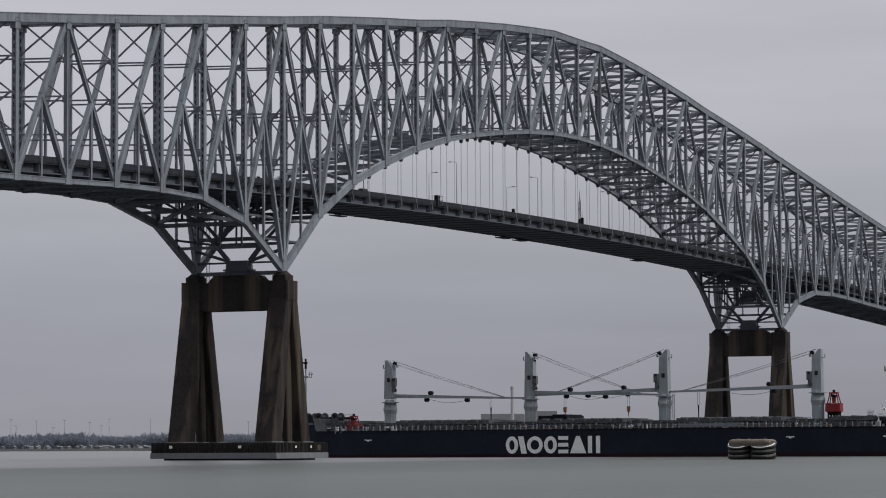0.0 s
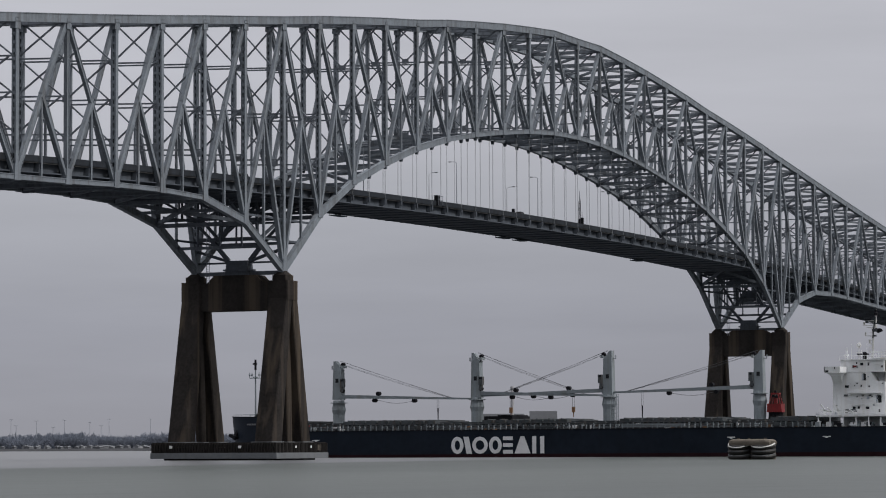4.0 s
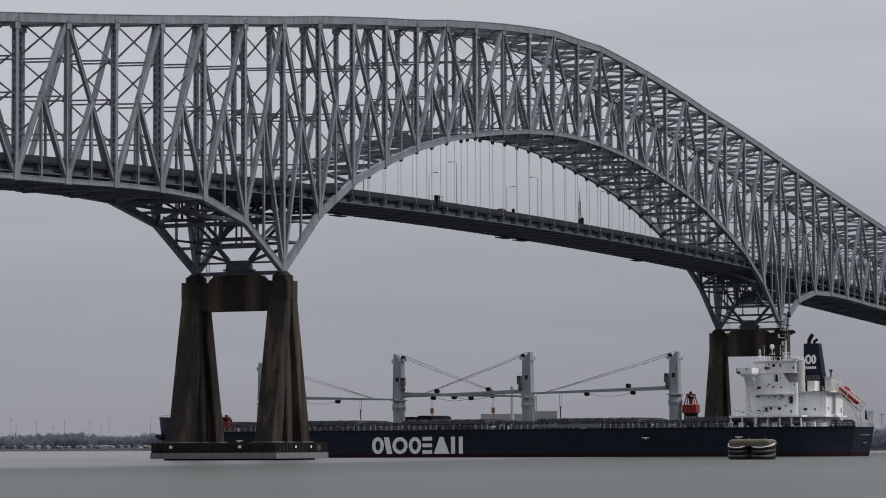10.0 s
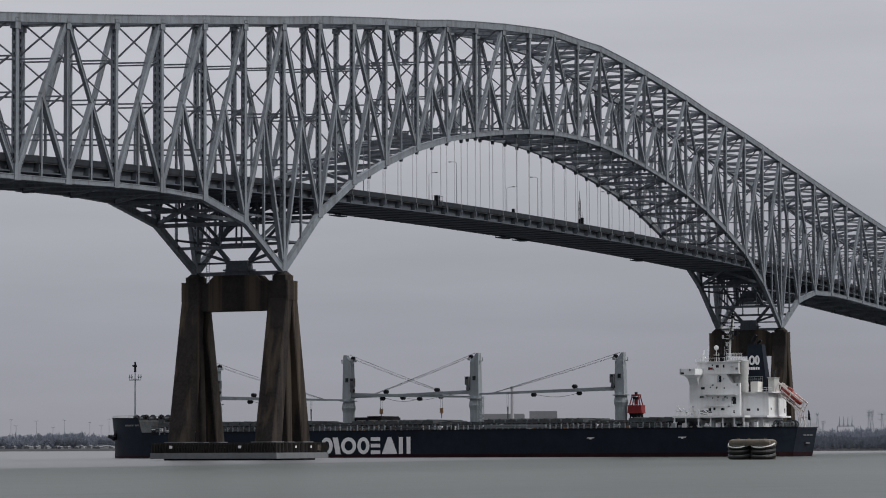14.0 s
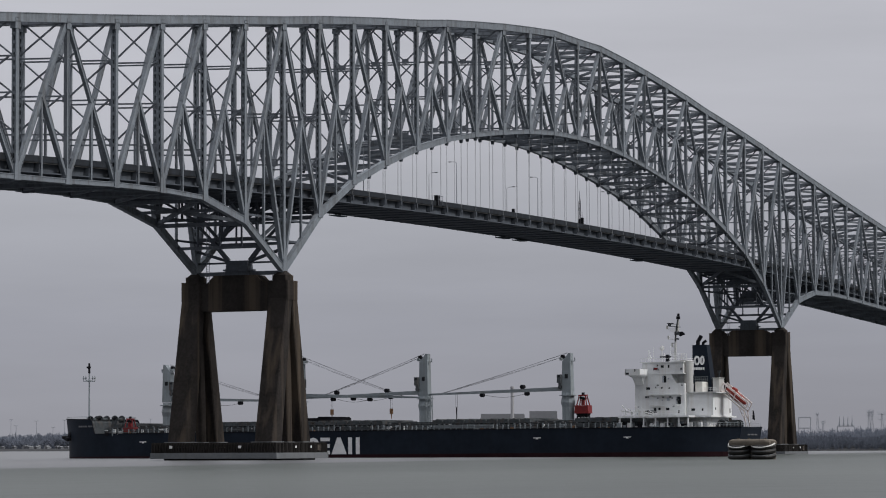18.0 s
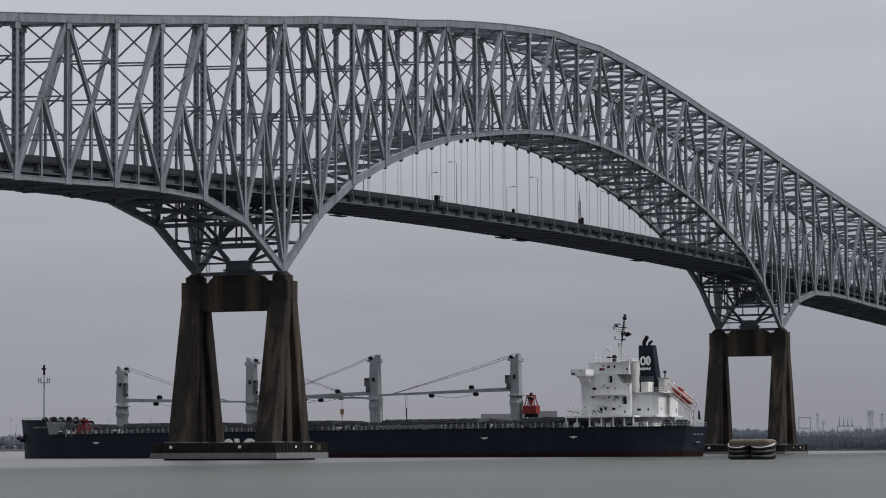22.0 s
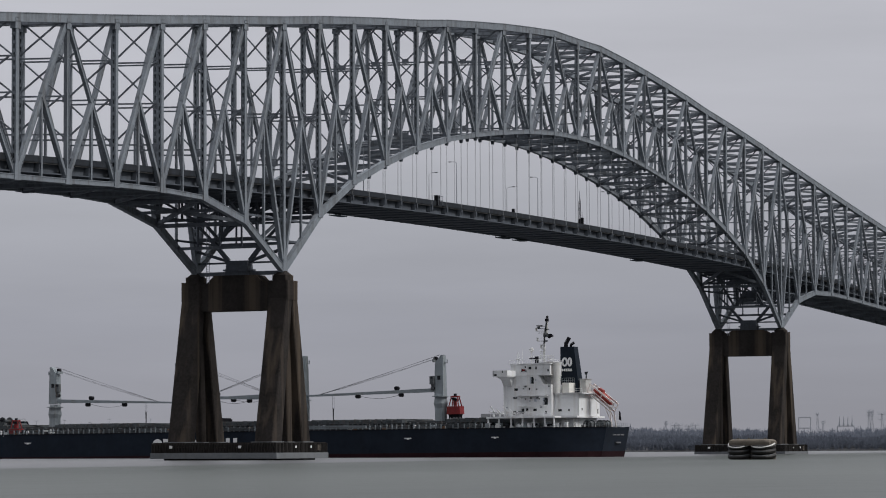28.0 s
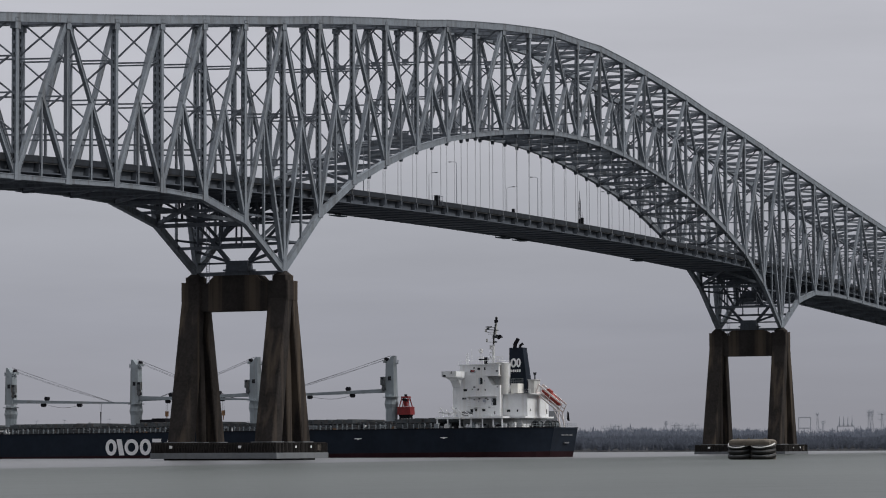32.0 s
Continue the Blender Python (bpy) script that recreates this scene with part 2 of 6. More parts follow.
# ---- building helpers ----
class Shape:
    """Collects vertices and faces of one mesh."""

    def __init__(self):
        self.v, self.f = [], []

    def add(self, verts, faces):
        n = len(self.v)
        self.v += [tuple(p) for p in verts]
        self.f += [tuple(i + n for i in q) for q in faces]
        return self

    def box(self, x0, x1, y0, y1, z0, z1):
        return self.hexa([(x0, y0, z0), (x1, y0, z0), (x1, y1, z0), (x0, y1, z0)], [(x0, y0, z1), (x1, y0, z1), (x1, y1, z1), (x0, y1, z1)])

    def hexa(self, low, high):
        n = len(low)
        sides = [(i, (i + 1) % n, n + (i + 1) % n, n + i) for i in range(n)]
        return self.add(list(low) + list(high), [tuple(reversed(range(n))), tuple(range(n, 2 * n))] + sides)

    def beam(self, p, q, w, h, side=(0, 1, 0), w2=None, h2=None):
        """A bar from p to q: w along side, h across it."""
        p, q, s = Vector(p), Vector(q), Vector(side)
        d = (q - p).normalized()
        s = (s - d * s.dot(d)).normalized()
        u = d.cross(s)
        w2, h2 = w2 or w, h2 or h
        ring = lambda c, a, b: [c - s * a / 2 - u * b / 2, c + s * a / 2 - u * b / 2, c + s * a / 2 + u * b / 2, c - s * a / 2 + u * b / 2]
        return self.hexa(ring(p, w, h), ring(q, w2, h2))

    def rod(self, p, q, r, r2=None, n=8):
        p, q = Vector(p), Vector(q)
        d = (q - p).normalized()
        s = d.orthogonal().normalized()
        u = d.cross(s)
        r2 = r if r2 is None else r2
        ring = lambda c, a: [c + (s * math.cos(2 * math.pi * i / n) + u * math.sin(2 * math.pi * i / n)) * a for i in range(n)]
        return self.hexa(ring(p, r), ring(q, r2))

    def tube(self, pts, r, n=6):
        """One bent rod through the points."""
        pts = [Vector(p) for p in pts]
        vs, fs = [], []
        ref = (pts[1] - pts[0]).orthogonal().normalized()
        for i, p in enumerate(pts):
            d = (pts[min(i + 1, len(pts) - 1)] - pts[max(i - 1, 0)]).normalized()
            ref = (ref - d * ref.dot(d)).normalized()
            u = d.cross(ref)
            vs += [p + (ref * math.cos(2 * math.pi * j / n) + u * math.sin(2 * math.pi * j / n)) * r for j in range(n)]
        for i in range(len(pts) - 1):
            fs += [(i * n + j, i * n + (j + 1) % n, (i + 1) * n + (j + 1) % n, (i + 1) * n + j) for j in range(n)]
        fs += [tuple(reversed(range(n))), tuple(range(len(vs) - n, len(vs)))]
        return self.add(vs, fs)

    def ball(self, c, rx, ry=None, rz=None, n=10, m=6):
        ry, rz = ry or rx, rz or rx
        vs = [(c[0], c[1], c[2] - rz)]
        for j in range(1, m):
            a = math.pi * j / m - math.pi / 2
            vs += [(c[0] + rx * math.cos(a) * math.cos(2 * math.pi * i / n), c[1] + ry * math.cos(a) * math.sin(2 * math.pi * i / n), c[2] + rz * math.sin(a)) for i in range(n)]
        vs.append((c[0], c[1], c[2] + rz))
        fs = [(0, 1 + (i + 1) % n, 1 + i) for i in range(n)]
        for j in range(m - 2):
            o = 1 + j * n
            fs += [(o + i, o + (i + 1) % n, o + n + (i + 1) % n, o + n + i) for i in range(n)]
        o = 1 + (m - 2) * n
        fs += [(o + i, o + (i + 1) % n, len(vs) - 1) for i in range(n)]
        return self.add(vs, fs)

    def mesh(self, name, material):
        me = bpy.data.meshes.new(name)
        me.from_pydata(self.v, [], self.f)
        me.materials.append(material)
        me.update()
        return me


def part(name, shape, material, parent, label="", at=(0, 0, 0), smooth=False):
    """Links a shape (or a shared mesh) as one part under its thing."""
    me = shape if isinstance(shape, bpy.types.Mesh) else shape.mesh(name, material)
    if smooth:
        me.polygons.foreach_set("use_smooth", [True] * len(me.polygons))
    ob = new(name, me)
    ob.parent = parent
    ob.location = at
    return tagged(ob, label)


# heights below are counted from a mark that lies this far under the water, which is at z = 0
DATUM = Vector((0, 0, -0.35))


def thing(name, label, category, at=(0, 0, 0), group="", kind=""):
    ob = new(name)
    ob.location = Vector(at) + DATUM
    return tagged(ob, label, category, group, kind)


def whole(name, shape, material, label, category, group="", kind="", at=(0, 0, 0)):
    ob = new(name, shape.mesh(name, material))
    ob.location = Vector(at) + DATUM
    return tagged(ob, label, category, group, kind)


# ---- the water and the shores ----
whole("water", Shape().box(-4000, 4900, -4500, 4900, -3.0, 0.0), WATER, "smooth grey-green river water under an overcast sky", "water", kind="structure", at=-DATUM)
whole("ground", Shape().box(-4000, 4900, -4500, 4900, -9.0, -3.5), EARTH, "muddy river bed under the water", "ground", kind="structure")

# ---- the bridge: numbers ----
P = 18.288
W = 21.7
K0, K1 = -8, 32
SHIFT_K = (-8, -6, -3, 0, 3, 8, 11, 15, 18, 20, 22, 25, 32)
SHIFT_X = (-2.0, -1.1, 0.2, 0.9, 0.1, -0.2, -2.1, -2.2, -0.7, 0.1, 2.1, 5.7, 9.5)
ZT = {-12: 71.0, -11: 73.2, -10: 75.4, -9: 77.6, -8: 79.8, -7: 82.0, -6: 84.2, -5: 86.35, -4: 88.6, -3: 90.9, -2: 93.25, -1: 95.5, 0: 97.8, 1: 100.2, 2: 102.35, 3: 104.4, 4: 106.3, 5: 108.6, 6: 110.5, 7: 112.25, 8: 113.7, 9: 114.9, 10: 114.8}
ZB = {-12: 50.4, -11: 51.0, -10: 51.6, -9: 52.2, -8: 52.8, -7: 53.4, -6: 54.0, -5: 54.6, -4: 55.4, -3: 55.8, -2: 55.5, -1: 51.9, 0: 42.2, 1: 55.7, 2: 64.6, 3: 70.6, 4: 75.7, 5: 79.5, 6: 82.4, 7: 84.7, 8: 86.6, 9: 87.8, 10: 88.2}


def sym(k):
    return k if k <= 10 else 20 - k


def nx(k):
    return k * P + float(np.interp(k, SHIFT_K, SHIFT_X))


def grade(x):
    """The whole bridge falls a little along its length."""
    return 0.065 - 0.00068 * x


def level(table, k):
    a = math.floor(k)
    t = k - a
    za = table[sym(a)]
    z = za if t == 0 else za * (1 - t) + table[sym(a + 1)] * t
    return z + grade(k * P)


def rise(k):
    """How much higher the far top chord lies than the near one."""
    return float(np.interp(k, (-8, 8, 13), (0.75, 0.75, 0.0)))


def top(k, y=0.0):
    return Vector((nx(k), y, level(ZT, k) + rise(k) * y / W))


def bot(k, y=0.0):
    return Vector((nx(k), y, level(ZB, k)))


def rail_z(x):
    """Height of the deck's parapet."""
    return 64.7 - 6.5e-5 * (x - 200) ** 2 + grade(x)


def diagonal(k):
    """Ends of the main diagonal in the panel k..k+1: 1 rises to the far node, -1 falls to it."""
    a = sym(k) if k < 10 else 19 - k
    if a >= 0:
        d = -1 if a < 4 else (1 if a % 2 == 0 else -1)
    else:
        d = 1 if a >= -4 else (-1 if a % 2 else 1)
    return d if k < 10 else -d


bridge = thing("truss_bridge", "grey steel through truss bridge on tall concrete piers", "bridge")


def box_member(s, p, q, w, h):
    """A box section with proud edge plates, so that its faces read as plates."""
    p, q = Vector(p), Vector(q)
    s.beam(p, q, w - 0.1, h)
    d = (q - p).normalized()
    u = d.cross(Vector((0, 1, 0))).normalized()
    for e in (-1, 1):
        o = u * (h / 2 - 0.06) * e
        s.beam(p + o, q + o, w + 0.1, 0.16)


def perforated(s, p, q, w, h, step=1.55):
    """A post of two side plates joined by cover plates with a row of holes."""
    p, q = Vector(p), Vector(q)
    d = q - p
    n = max(3, int(d.length / step))
    for e in (-1, 1):
        s.beam(p + Vector((0, e * (w / 2 - 0.07), 0)), q + Vector((0, e * (w / 2 - 0.07), 0)), 0.14, h)
    for e in (-1, 1):
        o = Vector((e * (h / 2 - 0.05), 0, 0))
        for g in (-1, 1):
            y = Vector((0, g * (w / 2 - 0.22), 0))
            s.beam(p + o + y, q + o + y, 0.24, 0.08)
        for i in range(n + 1):
            c = p + d * (i / n) + o
            s.beam(c - d.normalized() * 0.32, c + d.normalized() * 0.32, w - 0.5, 0.07)


def gusset(s, c, y, r, tall, w=0.66):
    s.hexa([(c.x - r, y - w, c.z - tall), (c.x + r, y - w, c.z - tall), (c.x + r, y + w, c.z - tall), (c.x - r, y + w, c.z - tall)],
           [(c.x - r * 0.8, y - w, c.z + tall), (c.x + r * 0.8, y - w, c.z + tall), (c.x + r * 0.8, y + w, c.z + tall), (c.x - r * 0.8, y + w, c.z + tall)])


def build_truss(y):
    for k in range(K0, K1):
        a, b, c, d = top(k, y), top(k + 1, y), bot(k, y), bot(k + 1, y)
        s = Shape()
        box_member(s, a + Vector((0, 0, 0.05)), b + Vector((0, 0, 0.05)), 1.1, 1.75)
        part("top_chord", s, STEEL, bridge)
        s = Shape()
        deep = 1.5 if sym(k) >= -2 and sym(k) < 5 or sym(k + 1) in (-1, 0) else (0.95 if k < 0 else 1.15)
        box_member(s, c, d, 1.05, deep)
        part("bottom_chord", s, STEEL, bridge)
        e = diagonal(k)
        lo, hi = (c, b) if e > 0 else (d, a)
        pratt = (-4 <= sym(k) < 4) if k < 10 else (-4 <= 19 - k < 4)
        s = Shape()
        box_member(s, lo, hi, 0.62, 1.15 if (pratt or sym(k) % 2 == 0) else 0.85)
        part("diagonal", s, STEEL, bridge)
        m = (lo + hi) / 2
        other = d if e > 0 else c
        s = Shape()
        s.beam(m, other, 0.95, 0.72)
        part("half_diagonal", s, STEEL, bridge)
        s = Shape()
        s.beam(m, bot(k + 0.5, y), 0.5, 0.48)
        part("half_post", s, STEEL, bridge)
        s = Shape()
        gusset(s, m, y, 0.55, 0.75, 0.36)
        part("gusset_plate", s, STEEL, bridge)
    for k in range(K0, K1 + 1):
        s = Shape()
        warren_top = (sym(k) in (5, 7, 9)) or (sym(k) <= -5 and sym(k) % 2)
        if warren_top:
            box_member(s, bot(k, y), top(k, y), 0.7, 0.75)
        else:
            perforated(s, bot(k, y), top(k, y), 1.0, 1.0)
        part("post", s, STEEL, bridge)
        s = Shape()
        gusset(s, top(k, y) + Vector((0, 0, -1.15)), y, 0.8 if warren_top else 1.0, 1.0, 0.6)
        part("gusset_plate", s, STEEL, bridge)
        s = Shape()
        gusset(s, bot(k, y) + Vector((0, 0, 0.9)), y, 1.1, 1.55)
        part("gusset_plate", s, STEEL, bridge)


build_truss(0.0)
build_truss(W)


def build_bracing():
    y0, y1, ym = 0.5, W - 0.5, W / 2
    for k in range(K0, K1 + 1):
        x, zt = nx(k), level(ZT, k)
        low = max(level(ZB, k) + 1.0, rail_z(x) + 4.6)
        zs = [zt - 0.3 - (zt - 0.3 - low) * i / 3 for i in range(4)]
        s = Shape()
        for z in zs:
            s.beam((x, y0, z), (x, y1, z + rise(k)), 0.32, 0.32, (0, 0, 1))
        for za, zb in zip(zs, zs[1:]):
            for e, dz in ((y0 + 0.8, 0.0), (y1 + 0.3, rise(k))):
                s.beam((x, ym + 0.4, zb + 0.2 + rise(k) / 2), (x, e, za + dz), 0.3, 0.34, (0, 0, 1))
            s.box(x - 0.15, x + 0.15, ym - 0.5, ym + 1.2, zb - 0.3 + rise(k) / 2, zb + 0.9 + rise(k) / 2)
        part("sway_frame", s, STEEL_DIM, bridge)
    for k in range(K0, K1):
        for f, nm, dz in ((top, "top_lateral_brace", -0.2), (bot, "bottom_lateral_brace", -0.1)):
            a, b = f(k), f(k + 1)
            dv = Vector((0, 0, dz))
            c = f(k + 0.5)
            s = Shape()
            if f is top or k not in (-1, 0, 19, 20):
                fy = rise(k) if f is top else 0.0
                gy = rise(k + 1) if f is top else 0.0
                thick = 0.62 if f is top else 0.8
                s.beam(a + dv + Vector((0, y0, 0)), b + dv + Vector((0, y1, gy)), thick, 0.7, (0, 0, 1))
                s.beam(a + dv + Vector((0, y1, fy - 0.02)), b + dv + Vector((0, y0, -0.02)), thick, 0.7, (0, 0, 1))
                m = (a + b) / 2 + dv + Vector((0, W / 2, fy / 2))
                s.box(m.x - 1.0, m.x + 1.0, m.y - 1.0, m.y + 1.0, m.z - 0.1, m.z + 0.1)
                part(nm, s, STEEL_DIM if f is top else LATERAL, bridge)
            s = Shape()
            fy = rise(k + 0.5) if f is top else 0.0
            s.beam(c + dv + Vector((0, y0, 0)), c + dv + Vector((0, y1, fy)), 0.6, 0.7, (0, 0, 1))
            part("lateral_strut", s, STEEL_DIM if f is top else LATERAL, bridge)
            s = Shape()
            fy = rise(k + 1) if f is top else 0.0
            s.beam(b + dv + Vector((0, y0, -0.4)), b + dv + Vector((0, y1, fy - 0.4)), 0.85, 1.0, (0, 0, 1))
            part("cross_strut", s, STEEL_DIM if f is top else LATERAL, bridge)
    # frames between the trusses over each pier, below the deck
    for k in (-2, -1, 0, 1, 19, 20, 21, 22):
        x, zb = nx(k), level(ZB, k)
        zd = rail_z(x) - 4.2
        if zd - zb < 1.5:
            continue
        s = Shape()
        s.beam((x, y0, zd), (x, y1, zd), 0.7, 1.1, (0, 0, 1))
        if zd - zb > 7:
            # over the bearings: a hexagon of struts on the pedestal
            zm, zu = zb + 7.2, zb + 11.6
            s.beam((x, y0, zm), (x, y1, zm), 0.8, 1.15, (0, 0, 1))
            s.beam((x, y0, zb + 1.9), (x, y1, zb + 1.9), 0.4, 0.45, (0, 0, 1))
            for b, e in ((-1, y0), (1, y1)):
                s.beam((x, ym + b * 2.7, zb + 2.4), (x, ym + b * 7.0, zm), 0.8, 1.0, (0, 0, 1))
                s.beam((x, ym + b * 4.6, zm), (x, ym + b * 1.2, zu), 0.8, 1.0, (0, 0, 1))
                s.beam((x, ym + b * 2.6, zb + 2.2), (x, e, zb + 4.6), 0.6, 0.8, (0, 0, 1))
                s.beam((x, ym + b * 7.0, zm), (x, e, zm + 3.2), 0.5, 0.7, (0, 0, 1))
                s.beam((x, ym + b * 1.2, zu), (x, e, zd), 0.5, 0.7, (0, 0, 1))
                s.beam((x, e, zu), (x, ym + b * 6.0, zd), 0.5, 0.6, (0, 0, 1))
            s.hexa([(x - 0.2, ym - 2.6, zu - 1.6), (x + 0.2, ym - 2.6, zu - 1.6), (x + 0.2, ym + 2.6, zu - 1.6), (x - 0.2, ym + 2.6, zu - 1.6)], [(x - 0.2, ym - 1.0, zu + 0.8), (x + 0.2, ym - 1.0, zu + 0.8), (x + 0.2, ym + 1.0, zu + 0.8), (x - 0.2, ym + 1.0, zu + 0.8)])
        else:
            s.beam((x, y0, zb + 0.6), (x, y1, zb + 0.6), 0.6, 0.9, (0, 0, 1))
            for a, b in ((y0, ym), (ym, y1)):
                s.beam((x - 0.05, a, zb), (x - 0.05, b, zd), 0.45, 0.6, (0, 0, 1))
                s.beam((x + 0.05, a, zd), (x + 0.05, b, zb), 0.45, 0.6, (0, 0, 1))
        for y in (W * 0.3, W * 0.7):
            s.beam((x, y, zb + 0.6 if zd - zb <= 7 else zb + 7.2), (x, y, zd), 0.4, 0.45, (0, 1, 0))
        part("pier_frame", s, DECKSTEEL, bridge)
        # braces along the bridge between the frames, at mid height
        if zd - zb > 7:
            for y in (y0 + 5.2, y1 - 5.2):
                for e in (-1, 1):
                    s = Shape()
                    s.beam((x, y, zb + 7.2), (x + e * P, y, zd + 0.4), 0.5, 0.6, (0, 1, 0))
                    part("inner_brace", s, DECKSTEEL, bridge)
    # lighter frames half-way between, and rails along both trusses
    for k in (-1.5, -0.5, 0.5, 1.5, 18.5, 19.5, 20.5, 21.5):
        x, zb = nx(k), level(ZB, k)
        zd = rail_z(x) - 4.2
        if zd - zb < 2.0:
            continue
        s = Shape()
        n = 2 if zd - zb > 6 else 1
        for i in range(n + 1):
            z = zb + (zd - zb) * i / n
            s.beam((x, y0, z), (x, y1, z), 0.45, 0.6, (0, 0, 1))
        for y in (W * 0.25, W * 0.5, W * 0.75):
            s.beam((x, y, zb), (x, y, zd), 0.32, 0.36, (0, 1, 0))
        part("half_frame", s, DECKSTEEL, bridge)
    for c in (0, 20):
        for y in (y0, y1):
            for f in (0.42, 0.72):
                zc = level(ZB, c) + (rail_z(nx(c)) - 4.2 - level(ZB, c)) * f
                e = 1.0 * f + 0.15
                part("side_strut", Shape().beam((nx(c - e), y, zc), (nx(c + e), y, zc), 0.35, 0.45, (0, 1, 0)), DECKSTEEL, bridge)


build_bracing()


def build_deck():
    ya, yb = 0.35, W - 0.35
    ks = [k / 2 for k in range(2 * K0, 2 * K1 + 1)]
    for a, b in zip(ks, ks[1:]):
        xa, xb = nx(a), nx(b)
        za, zb = rail_z(xa), rail_z(xb)
        s = Shape()
        s.hexa([(xa, ya, za - 1.5), (xb, ya, zb - 1.5), (xb, yb, zb - 1.5), (xa, yb, za - 1.5)], [(xa, ya, za - 1.1), (xb, ya, zb - 1.1), (xb, yb, zb - 1.1), (xa, yb, za - 1.1)])
        part("roadway_slab", s, ASPHALT, bridge)
        s = Shape()
        s.hexa([(xa, ya + 0.3, za - 3.34), (xb, ya + 0.3, zb - 3.34), (xb, yb - 0.2, zb - 3.34), (xa, yb - 0.2, za - 3.34)], [(xa, ya + 0.3, za - 3.26), (xb, ya + 0.3, zb - 3.26), (xb, yb - 0.2, zb - 3.26), (xa, yb - 0.2, za - 3.26)])
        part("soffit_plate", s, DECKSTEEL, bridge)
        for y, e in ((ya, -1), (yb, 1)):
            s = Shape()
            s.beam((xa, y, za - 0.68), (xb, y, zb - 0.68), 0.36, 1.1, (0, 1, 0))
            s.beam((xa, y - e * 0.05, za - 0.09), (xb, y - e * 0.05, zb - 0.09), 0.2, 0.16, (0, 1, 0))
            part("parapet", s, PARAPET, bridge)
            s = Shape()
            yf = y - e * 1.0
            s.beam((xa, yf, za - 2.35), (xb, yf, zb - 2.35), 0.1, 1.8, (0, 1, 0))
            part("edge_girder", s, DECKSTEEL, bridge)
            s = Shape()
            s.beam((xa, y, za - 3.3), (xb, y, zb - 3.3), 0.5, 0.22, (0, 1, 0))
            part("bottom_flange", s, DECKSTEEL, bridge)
    for i in range(1, 6):
        y = ya + (yb - ya) * i / 6
        s = Shape()
        for a, b in zip(ks, ks[1:]):
            s.beam((nx(a), y, rail_z(nx(a)) - 2.1), (nx(b), y, rail_z(nx(b)) - 2.1), 0.35, 0.9, (0, 1, 0))
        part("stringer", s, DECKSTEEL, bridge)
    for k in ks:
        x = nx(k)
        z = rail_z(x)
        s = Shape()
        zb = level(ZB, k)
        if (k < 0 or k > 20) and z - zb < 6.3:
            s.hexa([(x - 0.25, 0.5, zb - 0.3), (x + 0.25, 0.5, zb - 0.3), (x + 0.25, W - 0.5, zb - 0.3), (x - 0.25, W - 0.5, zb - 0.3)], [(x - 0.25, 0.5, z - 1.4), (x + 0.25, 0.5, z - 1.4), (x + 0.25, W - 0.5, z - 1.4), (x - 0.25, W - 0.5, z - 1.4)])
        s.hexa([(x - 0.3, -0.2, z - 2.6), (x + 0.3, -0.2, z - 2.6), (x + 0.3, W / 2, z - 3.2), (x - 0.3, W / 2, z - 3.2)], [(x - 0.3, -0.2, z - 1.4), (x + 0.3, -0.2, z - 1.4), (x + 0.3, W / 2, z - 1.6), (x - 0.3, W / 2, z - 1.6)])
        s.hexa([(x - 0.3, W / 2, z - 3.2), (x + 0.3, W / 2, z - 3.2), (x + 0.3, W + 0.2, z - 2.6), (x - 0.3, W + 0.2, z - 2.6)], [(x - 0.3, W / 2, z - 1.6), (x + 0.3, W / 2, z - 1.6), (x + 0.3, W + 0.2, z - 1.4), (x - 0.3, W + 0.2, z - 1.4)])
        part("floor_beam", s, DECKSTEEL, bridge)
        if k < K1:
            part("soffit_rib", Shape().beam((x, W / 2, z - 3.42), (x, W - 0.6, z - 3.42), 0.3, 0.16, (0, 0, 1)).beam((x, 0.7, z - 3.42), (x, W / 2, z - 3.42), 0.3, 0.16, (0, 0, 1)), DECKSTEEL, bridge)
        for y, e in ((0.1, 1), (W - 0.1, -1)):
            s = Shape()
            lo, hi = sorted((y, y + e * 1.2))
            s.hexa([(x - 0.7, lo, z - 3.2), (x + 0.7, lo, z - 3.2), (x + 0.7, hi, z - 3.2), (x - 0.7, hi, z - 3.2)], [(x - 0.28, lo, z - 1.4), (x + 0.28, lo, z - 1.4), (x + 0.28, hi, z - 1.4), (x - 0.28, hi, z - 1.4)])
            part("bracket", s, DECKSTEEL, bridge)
        if 1.5 <= k <= 18.5 and level(ZB, k) > z:
            for y in (0.0, W):
                b = bot(k, y)
                s = Shape()
                for o in (-0.16, 0.16):
                    s.rod((x + o, y, z - 1.5), (x + o, y, b.z - 0.6), 0.027, 0.027, 6)
                part("hanger", s, HANGER, bridge)
                s = Shape()
                s.hexa([(x - 0.28, y - 0.3, b.z - 1.5), (x + 0.28, y - 0.3, b.z - 1.5), (x + 0.28, y + 0.3, b.z - 1.5), (x - 0.28, y + 0.3, b.z - 1.5)], [(x - 0.6, y - 0.4, b.z - 0.5), (x + 0.6, y - 0.4, b.z - 0.5), (x + 0.6, y + 0.4, b.z - 0.5), (x - 0.6, y + 0.4, b.z - 0.5)])
                part("hanger_socket", s, DECKSTEEL, bridge)


build_deck()


